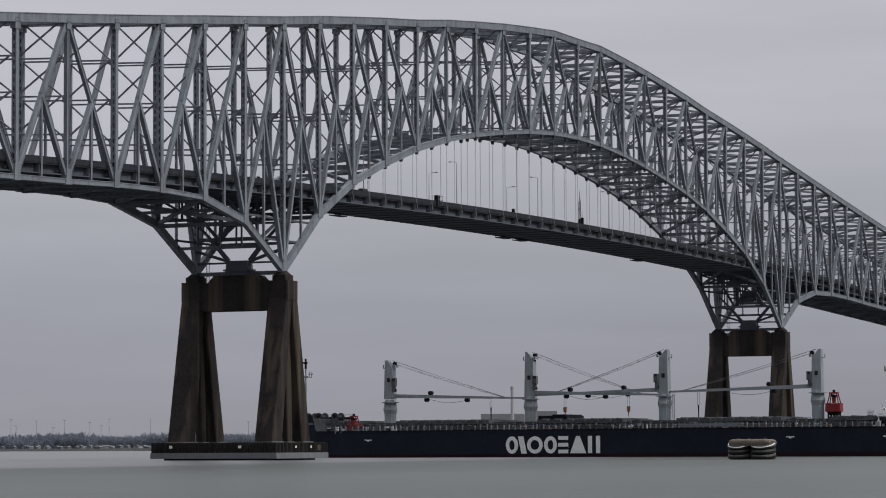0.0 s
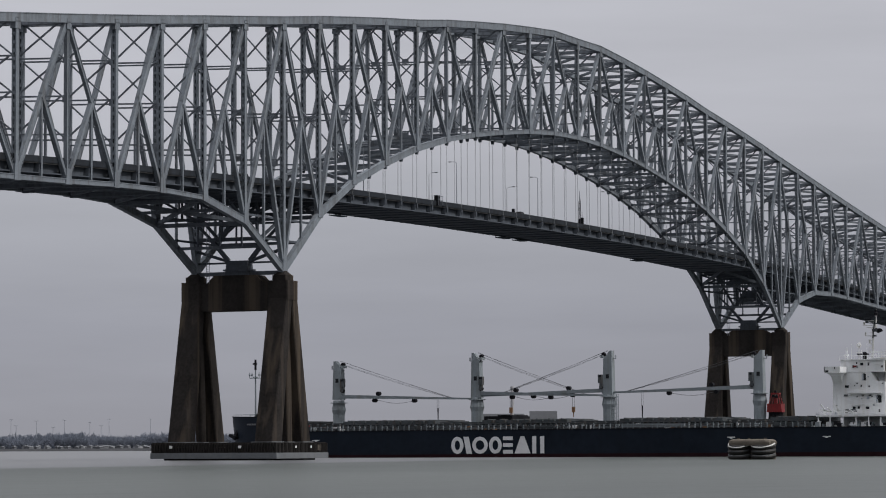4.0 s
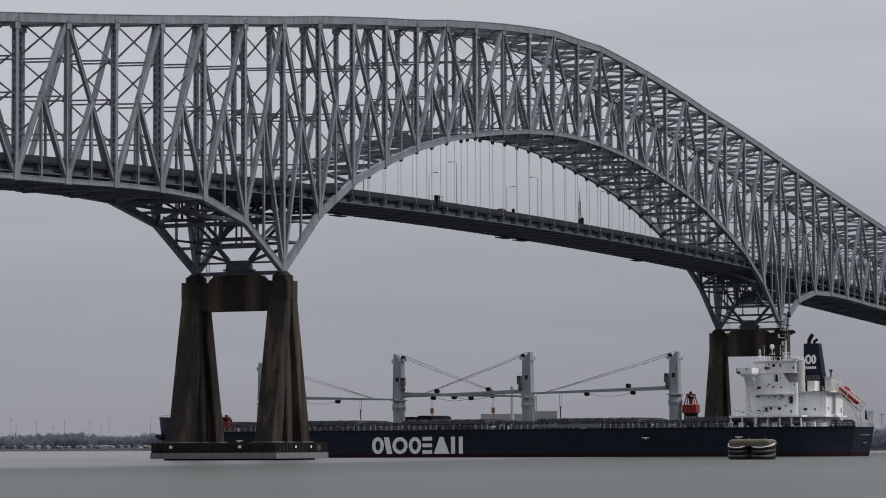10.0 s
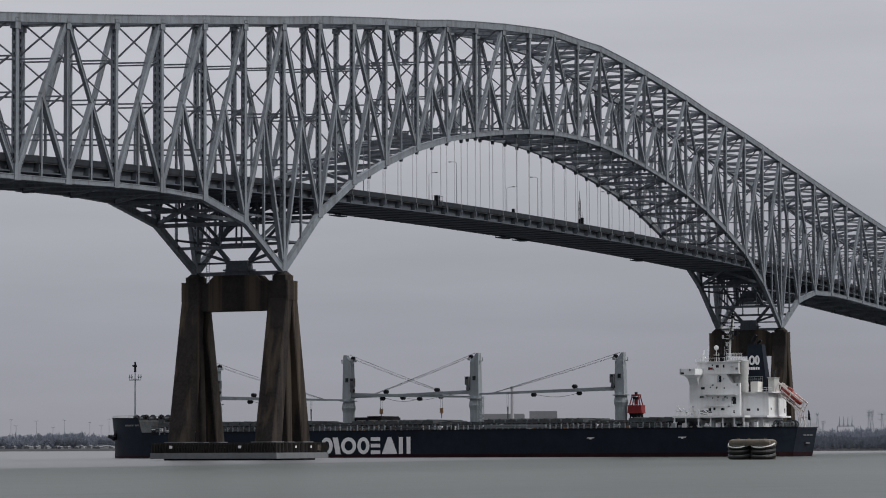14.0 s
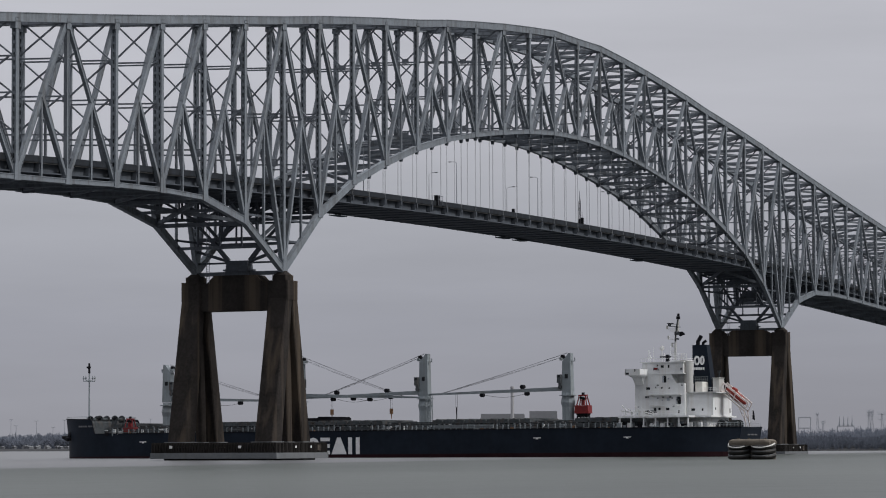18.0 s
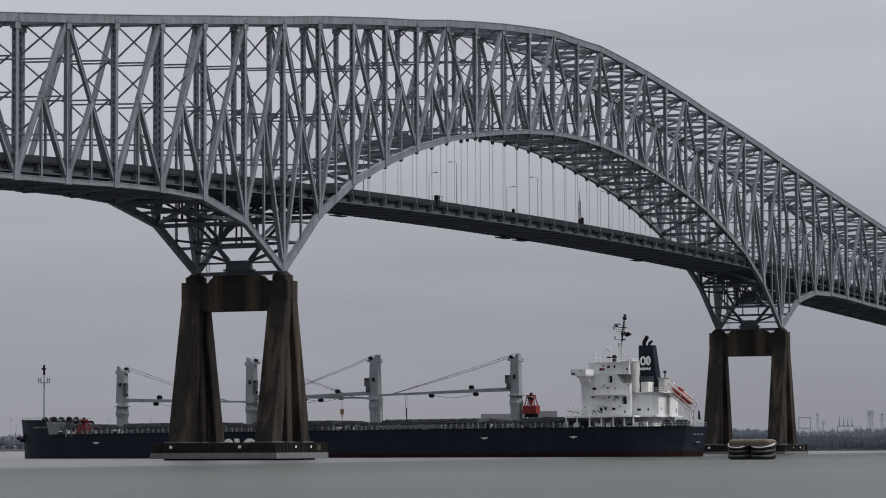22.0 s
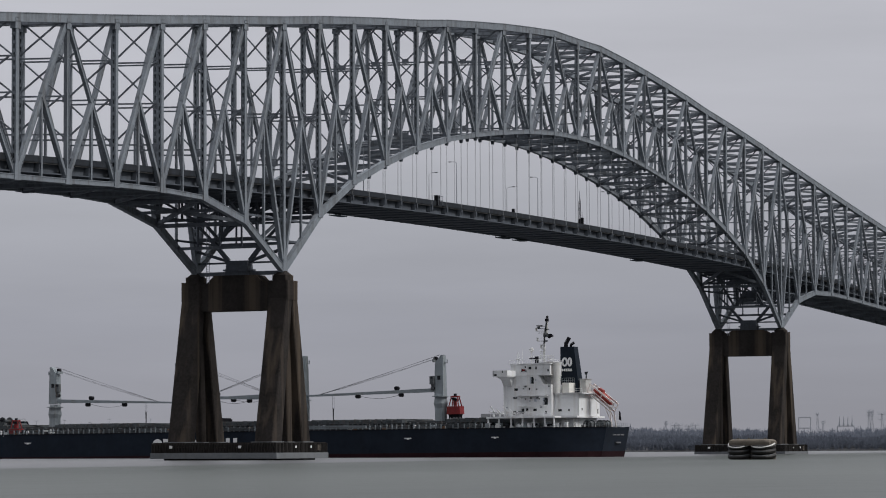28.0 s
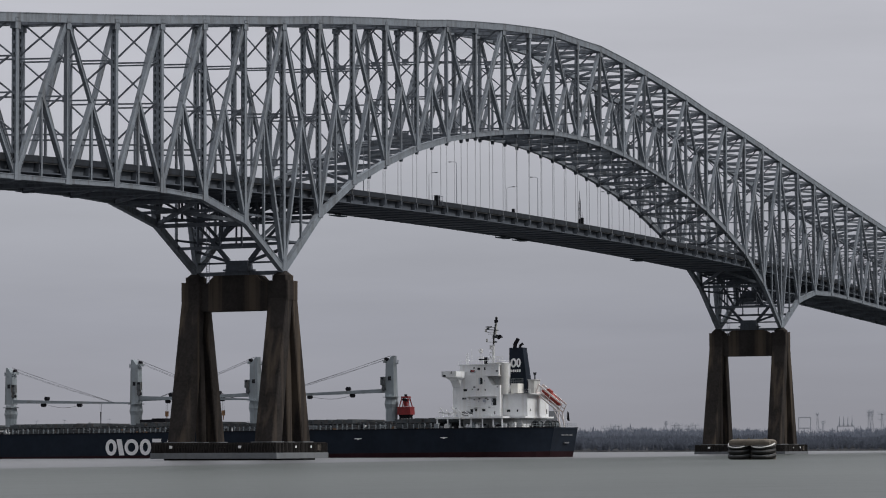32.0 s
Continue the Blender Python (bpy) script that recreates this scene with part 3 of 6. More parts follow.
# ---- piers ----
def build_pier(x0, foot, low, head, soffit):
    pier = thing("bridge_pier", "tall dark stained concrete pier with two splayed twin-column legs", "bridge pier", (x0, 0, 0), "bridge piers")
    def ring(cx, cy, hx, hy, z):
        c = 0.22
        return [(cx - hx + c, cy - hy, z), (cx + hx - c, cy - hy, z), (cx + hx, cy - hy + c, z), (cx + hx, cy + hy - c, z), (cx + hx - c, cy + hy, z), (cx - hx + c, cy + hy, z), (cx - hx, cy + hy - c, z), (cx - hx, cy - hy + c, z)]
    # an outer column on each side and a slim raking strut between them
    for yt, yb in ((0.0, -0.15), (W, foot)):
        for cx, cy, hx, hy, tx, thx, thy in ((-8.05, 0, 2.5, 2.2, -1.25, 1.35, 2.35), (7.55, 0, 2.1, 2.2, 1.25, 1.35, 2.35), (2.4, 0.2, 1.15, 0.7, 0.3, 1.2, 1.2)):
            s = Shape()
            s.hexa(ring(cx, yb + cy, hx, hy, 1.0), ring(tx, yt, thx, thy, 36.0))
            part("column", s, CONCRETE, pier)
            s = Shape()
            s.hexa(ring(cx * 0.95, yb + cy, hx + 0.5, hy + 0.5, 4.0 + low), ring(cx * 0.95, yb + cy, hx + 0.45, hy + 0.45, 4.4 + low))
            part("column_base", s, SLAB, pier)
        s = Shape()
        s.hexa(ring(0, yt, 2.6, 2.45, 35.6), ring(0, yt, 2.6, 2.45, head))
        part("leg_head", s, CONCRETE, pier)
        s = Shape()
        s.hexa(ring(0, yt, 1.9, 1.75, head), ring(0, yt, 1.9, 1.75, 41.1))
        s.hexa(ring(0, yt, 1.7, 1.6, 41.1), ring(0, yt, 0.8, 0.7, 42.1))
        part("bearing_block", s, CONCRETE, pier)
    s = Shape()
    prof = [(2.3, soffit), (W - 2.3, soffit), (W - 2.3, head - 0.3), (W - 3.9, head - 0.3), (W - 5.6, 41.3), (5.6, 41.3), (3.9, head - 0.3), (2.3, head - 0.3)]
    s.hexa([(-2.2, y, z) for y, z in prof], [(2.2, y, z) for y, z in prof])
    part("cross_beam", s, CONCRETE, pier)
    s = Shape()
    s.hexa([(-1.2, W / 2 - 3.0, 41.3), (1.2, W / 2 - 3.0, 41.3), (1.2, W / 2 + 3.0, 41.3), (-1.2, W / 2 + 3.0, 41.3)], [(-1.2, W / 2 - 2.6, 44.6), (1.2, W / 2 - 2.6, 44.6), (1.2, W / 2 + 2.6, 44.6), (-1.2, W / 2 + 2.6, 44.6)])
    s.box(-1.4, 1.4, W / 2 - 3.4, W / 2 + 3.4, 42.3, 42.7)
    part("steel_pedestal", s, DECKSTEEL, pier)
    s = Shape()
    for y in (W - 4.6, W - 3.9):
        s.rod((-2.4, y, 39.6), (-2.4, y, 56.0), 0.06, 0.06, 6)
    for i in range(40):
        s.rod((-2.4, W - 4.6, 39.9 + i * 0.4), (-2.4, W - 3.9, 39.9 + i * 0.4), 0.03, 0.03, 5)
    part("ladder", s, STEEL_DIM, pier)
    # the footing slab with its ring of fender timbers
    xa, xb, ya, yb = -13.0, 12.6, -5.0, 26.1
    part("footing_slab", Shape().box(xa, xb, ya, yb, 0.7 + low, 1.98 + low), SLAB, pier)
    part("footing_cap", Shape().box(xa + 1.2, xb - 1.2, ya + 1.2, yb - 1.2, 1.9 + low, 3.0 + low), CONCRETE, pier)
    # dark block carrying the slab, added to draw the shadow line beneath it
    part("pile_cap", Shape().box(xa + 2.2, xb - 2.2, ya + 2.2, yb - 2.2, -3.0, 0.72 + low), CONCRETE, pier)
    post = Shape().box(-0.14, 0.14, -0.14, 0.14, 0, 2.15).mesh("fender_timber", TIMBER)
    lean = random.Random(4)
    for i in range(46):
        for x in (xa + 0.3, xb - 0.3):
            o = part("fender_timber", post, TIMBER, pier, at=(x, ya + 0.3 + (yb - ya - 0.6) * i / 45, 1.98 + low))
            o.rotation_euler.z = lean.uniform(-0.3, 0.3)
    for i in range(1, 38):
        for y in (ya + 0.3, yb - 0.3):
            o = part("fender_timber", post, TIMBER, pier, at=(xa + 0.3 + (xb - xa - 0.6) * i / 38, y, 1.98 + low))
            o.rotation_euler.z = lean.uniform(-0.3, 0.3)
    for z in (2.7 + low, 3.25 + low, 3.8 + low):
        s = Shape()
        for y in (ya + 0.52, yb - 0.52):
            s.box(xa + 0.5, xb - 0.5, y - 0.08, y + 0.08, z, z + 0.42)
        for x in (xa + 0.52, xb - 0.52):
            s.box(x - 0.08, x + 0.08, ya + 0.5, yb - 0.5, z, z + 0.42)
        part("fender_wale", s, TIMBER, pier)
    for x, y in ((xa + 0.06, 21.0), (xa + 0.06, 4.0)):
        part("small_sign", Shape().box(x - 0.04, x + 0.04, y - 0.36, y + 0.36, 2.95 + low, 3.55 + low), WINDOW_SIGN, pier, "small white sign plate")
    for x in (-3.5, 4.0):
        part("small_sign", Shape().box(x - 0.3, x + 0.3, ya + 0.02, ya + 0.1, 3.0 + low, 3.5 + low), WINDOW_SIGN, pier, "small white sign plate")
    part("cabinet", Shape().box(7.5, 9.3, ya + 0.2, ya + 1.0, 2.4 + low, 3.7 + low), DOLPHIN, pier, "tan equipment cabinet")
    return pier


build_pier(nx(0), W - 0.35, 0.0, 39.9, 33.4)
build_pier(nx(20), W + 0.5, -0.8, 40.5, 32.7)


# ---- the cargo ship (bow to +y, waterline at z 0.35) ----
CARRIED = []
ship = thing("cargo_ship", "dark blue bulk carrier with white superstructure and deck cranes under way", "ship", (140, -38.5, 0))


def half_width(y, z):
    """Half beam of the hull."""
    full = 16.0
    t = max(0.0, (y - 72) / 34.0)
    rake = 0.04 * (z - 1.0)
    w = full * max(0.0, 1 - max(0.0, (y - 72 - rake * 2.2) / (35.1 + rake * 0.6)) ** 2.3) ** 0.62 if t > 0 else full
    s = max(0.0, (-73 - y) / 19.0)
    return w - 7.6 * s ** 2.2


def deck_z(y):
    t = min(1.0, max(0.0, (y - 92.1) / 1.5))
    return 7.45 + 4.0 * t * t * (3 - 2 * t) + max(0.0, y - 93.6) * 0.02


def loft(s, ys, z0, z1):
    """Hull sides between two heights; z0 and z1 are functions of y."""
    rows = 5
    for side in (-1, 1):
        pts = []
        for y in ys:
            a, b = z0(y), z1(y)
            zs = [a + (b - a) * j / rows for j in range(rows + 1)]
            pts.append([(side * half_width(y, z), y + 0.2 * (7.45 - z) * max(0.0, min(1.0, (-88 - y) / 4)), z) for z in zs])
        n = rows + 1
        flat = [p for r in pts for p in r]
        fs = []
        for i in range(len(ys) - 1):
            for j in range(rows):
                q = (i * n + j, (i + 1) * n + j, (i + 1) * n + j + 1, i * n + j + 1)
                fs.append(q if side > 0 else q[::-1])
        s.add(flat, fs)


def build_ship():
    ys = [-92.0, -90.6, -88, -85, -82, -79, -76, -73, -70, -50, -30, -10, 10, 30, 50, 66, 74, 80, 85, 89, 92.1, 92.5, 92.9, 93.3, 93.6, 95.5, 97.5, 99.5, 101.5, 103, 104.5, 105.4, 106.1, 106.6, 107.2, 107.7, 108.1]
    s = Shape()
    loft(s, ys, lambda y: 1.25, deck_z)
    w = half_width(-92.0, 4)
    hull = part("hull", s, HULL, ship, smooth=True)
    rake = lambda z: -92.02 + 0.2 * (7.45 - z)
    for nm, z0, z1, paint, owner in (("transom", 1.25, 7.45, HULL, hull), ("transom_foot", -3.0, 1.25, BOOT, hull)):
        pts = lambda z: [(-w, rake(z), z), (w, rake(z), z), (w, rake(z) + 0.5, z), (-w, rake(z) + 0.5, z)]
        part(nm, Shape().hexa(pts(z0), pts(z1)), paint, owner)
    s = Shape()
    loft(s, ys, lambda y: -3.0, lambda y: 1.25)
    part("boot_topping", s, BOOT, ship, "dark red band at the waterline")
    s = Shape()
    for a, b in zip(ys, ys[1:]):
        za, zb = deck_z(a) - 0.5, deck_z(b) - 0.5
        wa, wb = half_width(a, za) - 0.06, half_width(b, zb) - 0.06
        s.add([(-wa, a, za), (wa, a, za), (wb, b, zb), (-wb, b, zb)], [(0, 1, 2, 3)])
    part("deck", s, DECKGREEN, ship)
    for e in (-1, 1):
        s = Shape()
        for a, b in zip(ys, ys[1:]):
            za, zb = deck_z(a), deck_z(b)
            s.beam((e * half_width(a, za), a, za), (e * half_width(b, zb), b, zb), 0.3, 0.16, (1, 0, 0))
        part("gunwale", s, BLACK, ship)
    # anchor and bow marks
    s = Shape()
    s.beam((-6.2, 103.6, 8.2), (-7.4, 104.6, 5.6), 0.7, 0.7, (0, 1, 0))
    s.beam((-8.0, 103.4, 6.0), (-7.2, 105.6, 6.7), 0.8, 1.3, (0, 0, 1))
    part("anchor", s, BLACK, ship)
    for y0, y1 in ((98.9, 98.2), (98.0, 97.3), (97.0, 96.2), (96.0, 95.4), (94.7, 94.0), (93.8, 93.2), (93.0, 92.4)):
        xa, xb = -(half_width(y0, 9.5) + 0.05), -(half_width(y1, 9.5) + 0.05)
        part("name_bar", Shape().hexa([(xa - 0.05, y0, 9.3), (xa + 0.2, y0, 9.3), (xb + 0.2, y1, 9.3), (xb - 0.05, y1, 9.3)], [(xa - 0.05, y0, 9.75), (xa + 0.2, y0, 9.75), (xb + 0.2, y1, 9.75), (xb - 0.05, y1, 9.75)]), NAME, ship, "unreadable pale name mark")
    # plain white shapes of the marking on the side: rings, bars and a wedge
    za, zb = 1.35, 5.75

    def ring_mark(y0, y1, z0, z1, x, width, n=28):
        cy, cz, ry, rz = (y0 + y1) / 2, (z0 + z1) / 2, abs(y1 - y0) / 2, (z1 - z0) / 2
        m = Shape()
        for i in range(n):
            a, b = 2 * math.pi * i / n, 2 * math.pi * (i + 1) / n
            q = [(cy + math.cos(t) * (ry - k), cz + math.sin(t) * (rz - k)) for t, k in ((a, 0), (b, 0), (b, width), (a, width))]
            m.hexa([(x, u, v) for u, v in q], [(x + 0.14, u, v) for u, v in q])
        return m

    def flat_mark(pts, x):
        return Shape().hexa([(x, u, v) for u, v in pts], [(x + 0.14, u, v) for u, v in pts])
    marks = []
    for y0, y1 in ((36.5, 33.1), (30.6, 26.3), (25.9, 22.4)):
        marks.append(ring_mark(y0, y1, za, zb, -16.09, 0.95))
    y0, y1 = (33.1, 30.7)
    marks.append(flat_mark([(y0, zb), (y0 - 1.5, zb), (y1, za), (y1 + 1.5, za)], -16.09))
    y0, y1 = (22.0, 19.3)
    m = Shape()
    for z in (za, (za + zb) / 2 - 0.47, zb - 0.95):
        m.box(-16.09, -15.95, y1, y0, z, z + 0.95)
    marks.append(m)
    y0, y1 = (18.8, 14.4)
    marks.append(flat_mark([(y0, za), ((y0 + y1) / 2 + 0.5, zb), ((y0 + y1) / 2 - 0.5, zb), (y1, za)], -16.09))
    y0, y1 = (13.9, 10.6)
    m = Shape()
    for a, b in ((y0 - 1.1, y0), (y1, y1 + 1.1)):
        m.box(-16.09, -15.95, a, b, za, zb)
    marks.append(m)
    for m in marks:
        part("hull_marking", m, LOGO, ship, "plain white marking on the hull")
    for y in (75.6, -39.6, -64.2):
        s = Shape()
        s.box(-16.07, -15.95, y - 1.0, y + 1.0, 5.0, 5.22)
        s.box(-16.07, -15.95, y - 0.3, y + 0.3, 4.75, 5.0)
        part("draught_mark", s, LOGO, ship, "small white mark on the hull")
    for x0, x1, z in ((-2.6, -0.4, 5.3), (0.2, 2.4, 5.3), (3.0, 5.2, 5.3), (-0.4, 2.8, 3.3)):
        part("name_bar", Shape().hexa([(x0, -92.04 + 0.2 * (7.45 - z), z), (x1, -92.04 + 0.2 * (7.45 - z), z), (x1, -91.7, z), (x0, -91.7, z)], [(x0, -92.04 + 0.2 * (7.1 - z), z + 0.35), (x1, -92.04 + 0.2 * (7.1 - z), z + 0.35), (x1, -91.7, z + 0.35), (x0, -91.7, z + 0.35)]), NAME, ship, "unreadable pale name mark")
    # hatches
    for a, b in ((81.5, 88.5), (43, 70), (6, 30), (-36, -8), (-60, -48)):
        s = Shape()
        s.box(-10.5, 10.5, a, b, 6.8, 9.15)
        coaming = part("hatch_coaming", s, COAMING, ship)
        rib = Shape().box(-0.5, 0.1, -0.15, 0.15, 7.0, 9.05).mesh("coaming_rib", RAILGREY)
        for i in range(int((b - a) / 1.4)):
            part("coaming_rib", rib, COAMING, coaming, at=(-10.55, a + 0.65 + i * 1.4, 0))
        n = max(2, int((b - a) / 3.1))
        for i in range(n):
            y0, y1 = a + (b - a) * i / n + 0.22, a + (b - a) * (i + 1) / n - 0.22
            s = Shape()
            s.box(-11.3, 11.3, y0, y1, 9.2, 10.05)
            s.box(-11.3, 11.3, (y0 + y1) / 2 - 0.2, (y0 + y1) / 2 + 0.2, 10.05, 10.3)
            part("hatch_cover", s, DECKGREEN, ship)
    for a, b in ((30.6, 42.4), (-7.4, 5.4), (70.6, 81.0), (-47.4, -36.6)):
        part("mast_house", Shape().box(-9.5, 9.5, a, b, 6.8, 9.4).box(-9.8, 9.8, a - 0.15, b + 0.15, 9.4, 9.6), DECKGREEN, ship)
        for i in range(5):
            part("vent_cowl", Shape().rod((-9.9, a + 0.8 + i * (b - a - 1.6) / 4, 6.9), (-9.9, a + 0.8 + i * (b - a - 1.6) / 4, 9.0), 0.24, 0.24, 8).ball((-9.9, a + 0.8 + i * (b - a - 1.6) / 4, 9.1), 0.42, 0.42, 0.3, 8, 6), RAILGREY, ship)
    # stanchions and rails along both sides
    stan = Shape()
    stan.beam((0, 0, 6.9), (0, 0, 8.9), 0.24, 0.24, (1, 0, 0))
    stan.box(-0.1, 0.5, -0.1, 0.1, 8.3, 8.5)
    stan = stan.mesh("stanchion", CRANE)
    spread = random.Random(21)
    for i in range(92):
        y = -60 + i * 1.6 + spread.uniform(-0.25, 0.25)
        part("stanchion", stan, DECKGREEN, ship, at=(-15.3 + spread.uniform(0, 0.5), y, spread.uniform(-0.3, 0.1)))
    for i in range(40):
        y = -60 + i * 3.7
        o = part("stanchion", stan, DECKGREEN, ship, at=(15.3, y, 0))
        o.rotation_euler.z = math.pi
    for e in (-1, 1):
        for z, h in ((7.75, 0.07), (8.2, 0.08), (8.65, 0.08), (9.15, 0.14)):
            s = Shape()
            s.beam((e * 15.35, -60, z), (e * 15.35, 88, z), 0.08, h, (1, 0, 0))
            part("side_rail", s, RAILGREY, ship)
        for x, z, r in ((14.0, 7.6, 0.3), (13.3, 8.0, 0.22), (12.6, 8.4, 0.16)):
            s = Shape()
            s.rod((e * x, -60, z), (e * x, 88, z), r, r, 8)
            part("deck_pipe", s, COAMING, ship)
    for y0, y1, z0, z1, m in ((-27.0, -10.0, 7.9, 8.75, CRANE), (8.0, 17.0, 7.7, 8.5, DECKGREEN), (44.0, 52.0, 7.8, 8.6, DECKGREEN), (-57.0, -50.0, 7.8, 8.8, DECKGREEN)):
        part("gangway", Shape().box(-15.1, -14.5, y0, y1, z0, z1), m, ship, "stowed grey gangway along the rail")
    clutter = random.Random(9)
    for i in range(260):
        y = clutter.uniform(-60, 88)
        a, b, c = clutter.uniform(0.3, 1.4), clutter.uniform(0.3, 0.9), clutter.uniform(0.6, 1.9)
        x = clutter.choice((-14.4, -13.2, -12.4))
        part("deck_fitting", Shape().box(x - b / 2, x + b / 2, y - a / 2, y + a / 2, 6.9, 6.95 + c), clutter.choice((DECKGREEN, COAMING, CRANE, BLACK, DECKGREEN, COAMING, WHITE, RUST)), ship)
    dark = Shape().box(-6.0, 6.0, 23.5, 31.5, 10.05, 11.1).box(-6.2, 6.2, 24.0, 27.6, 11.1, 11.4)
    dunnage = thing("deck_cargo", "dark stack of dunnage on the ship's hatch covers", "cargo", (140, -38.5, 0))
    part("stack", dark, BLACK, dunnage)
    CARRIED.append(dunnage)
    s = Shape()
    for dx in (-0.7, 0.7):
        for dy in (-0.7, 0.7):
            s.rod((-6 + dx, -5.0 + dy, 8.0), (-6 + dx, -5.0 + dy, 16.4), 0.09, 0.09, 6)
    for i in range(8):
        z = 8.4 + i
        s.beam((-6.7, -5.7, z), (-6.7, -4.3, z + 0.9), 0.09, 0.09, (1, 0, 0))
        s.beam((-5.3, -5.7, z), (-6.7, -5.7, z + 0.9), 0.09, 0.09)
        s.box(-6.75, -5.25, -5.75, -4.25, z, z + 0.08)
    part("stair_tower", s, CRANE, ship, "lattice stair tower beside the crane")
    # forecastle fittings
    for y, r in ((98.4, 1.2), (95.4, 1.25), (90.6, 1.2)):
        s = Shape()
        s.rod((-5.0, y, 11.4), (-0.5, y, 11.4), 0.5, 0.5, 10)
        for x in (-5.0, -1.2):
            s.rod((x - 0.15, y, 11.5), (x + 0.15, y, 11.5), r * 0.86, r * 0.86, 16)
            s.box(x - 0.3, x + 0.3, y - 0.8, y + 0.8, 10.6 if y > 91.5 else 6.9, 11.3)
        winch = part("mooring_winch", s, DECKGREEN, ship)
        s = Shape()
        for j in range(6):
            a = math.pi * j / 3 + 0.3
            s.beam((-5.2, y, 11.5), (-5.2, y + math.cos(a) * r * 0.8, 11.5 + math.sin(a) * r * 0.8), 0.12, 0.22, (1, 0, 0))
        s.rod((-5.3, y, 11.5), (-5.1, y, 11.5), 0.4, 0.4, 8)
        part("winch_spokes", s, BLACK, winch)
    s = Shape()
    s.rod((0, 101.7, 10.8), (0, 101.7, 25.9), 0.26, 0.16, 10)
    s.beam((0, 100.0, 22.2), (0, 103.4, 22.2), 0.5, 0.15, (1, 0, 0))
    s.beam((-1.4, 101.7, 22.4), (1.4, 101.7, 22.4), 0.15, 0.4, (0, 1, 0))
    for y in (99.9, 100.6, 102.8, 103.5):
        s.beam((0, y, 22.2), (0, y, 23.8), 0.12, 0.12)
        s.rod((0, y - 0.15, 23.1), (0, y + 0.15, 23.1), 0.28, 0.28, 8)
    for z in range(11, 21):
        s.beam((0.0, 101.2, z), (0.0, 102.2, z), 0.06, 0.06)
    mast = part("foremast", s, CRANE, ship)
    part("mast_light", Shape().rod((0, 101.7, 24.5), (0, 101.7, 27.3), 0.34, 0.28, 8).box(-0.3, 0.3, 101.3, 102.4, 25.9, 26.4), BLACK, mast)
    s = Shape()
    for e in (-1, 1):
        prev = None
        for y in (94, 95.5, 97.5, 99.5, 101.5, 103, 104.5, 106):
            p = (e * (half_width(y, 11.4) - 0.2), y, 12.2)
            s.rod((p[0], p[1], 11.2), p, 0.05, 0.05, 5)
            if prev:
                s.rod(prev, p, 0.05, 0.05, 5)
            prev = p
    part("bow_rail", s, CRANE, ship)

    # cranes: place, jib direction, jib tip, height
    for y, e, tip, zt, hook, up in ((76.5, -1, 37.5, 26.4, 0, -0.35), (36.0, -1, -0.4, 27.9, 1, 0.05), (-1.2, 1, 35.6, 27.8, 1, 0.35), (-42.0, 1, 0.4, 27.2, 0, 0.7)):
        build_crane(y, e, tip, zt, hook, up)
    build_grab((0, -46.2, 9.4), 0.84)
    build_grab((-12.9, 81.2, 5.5), 0.74)
    build_house()


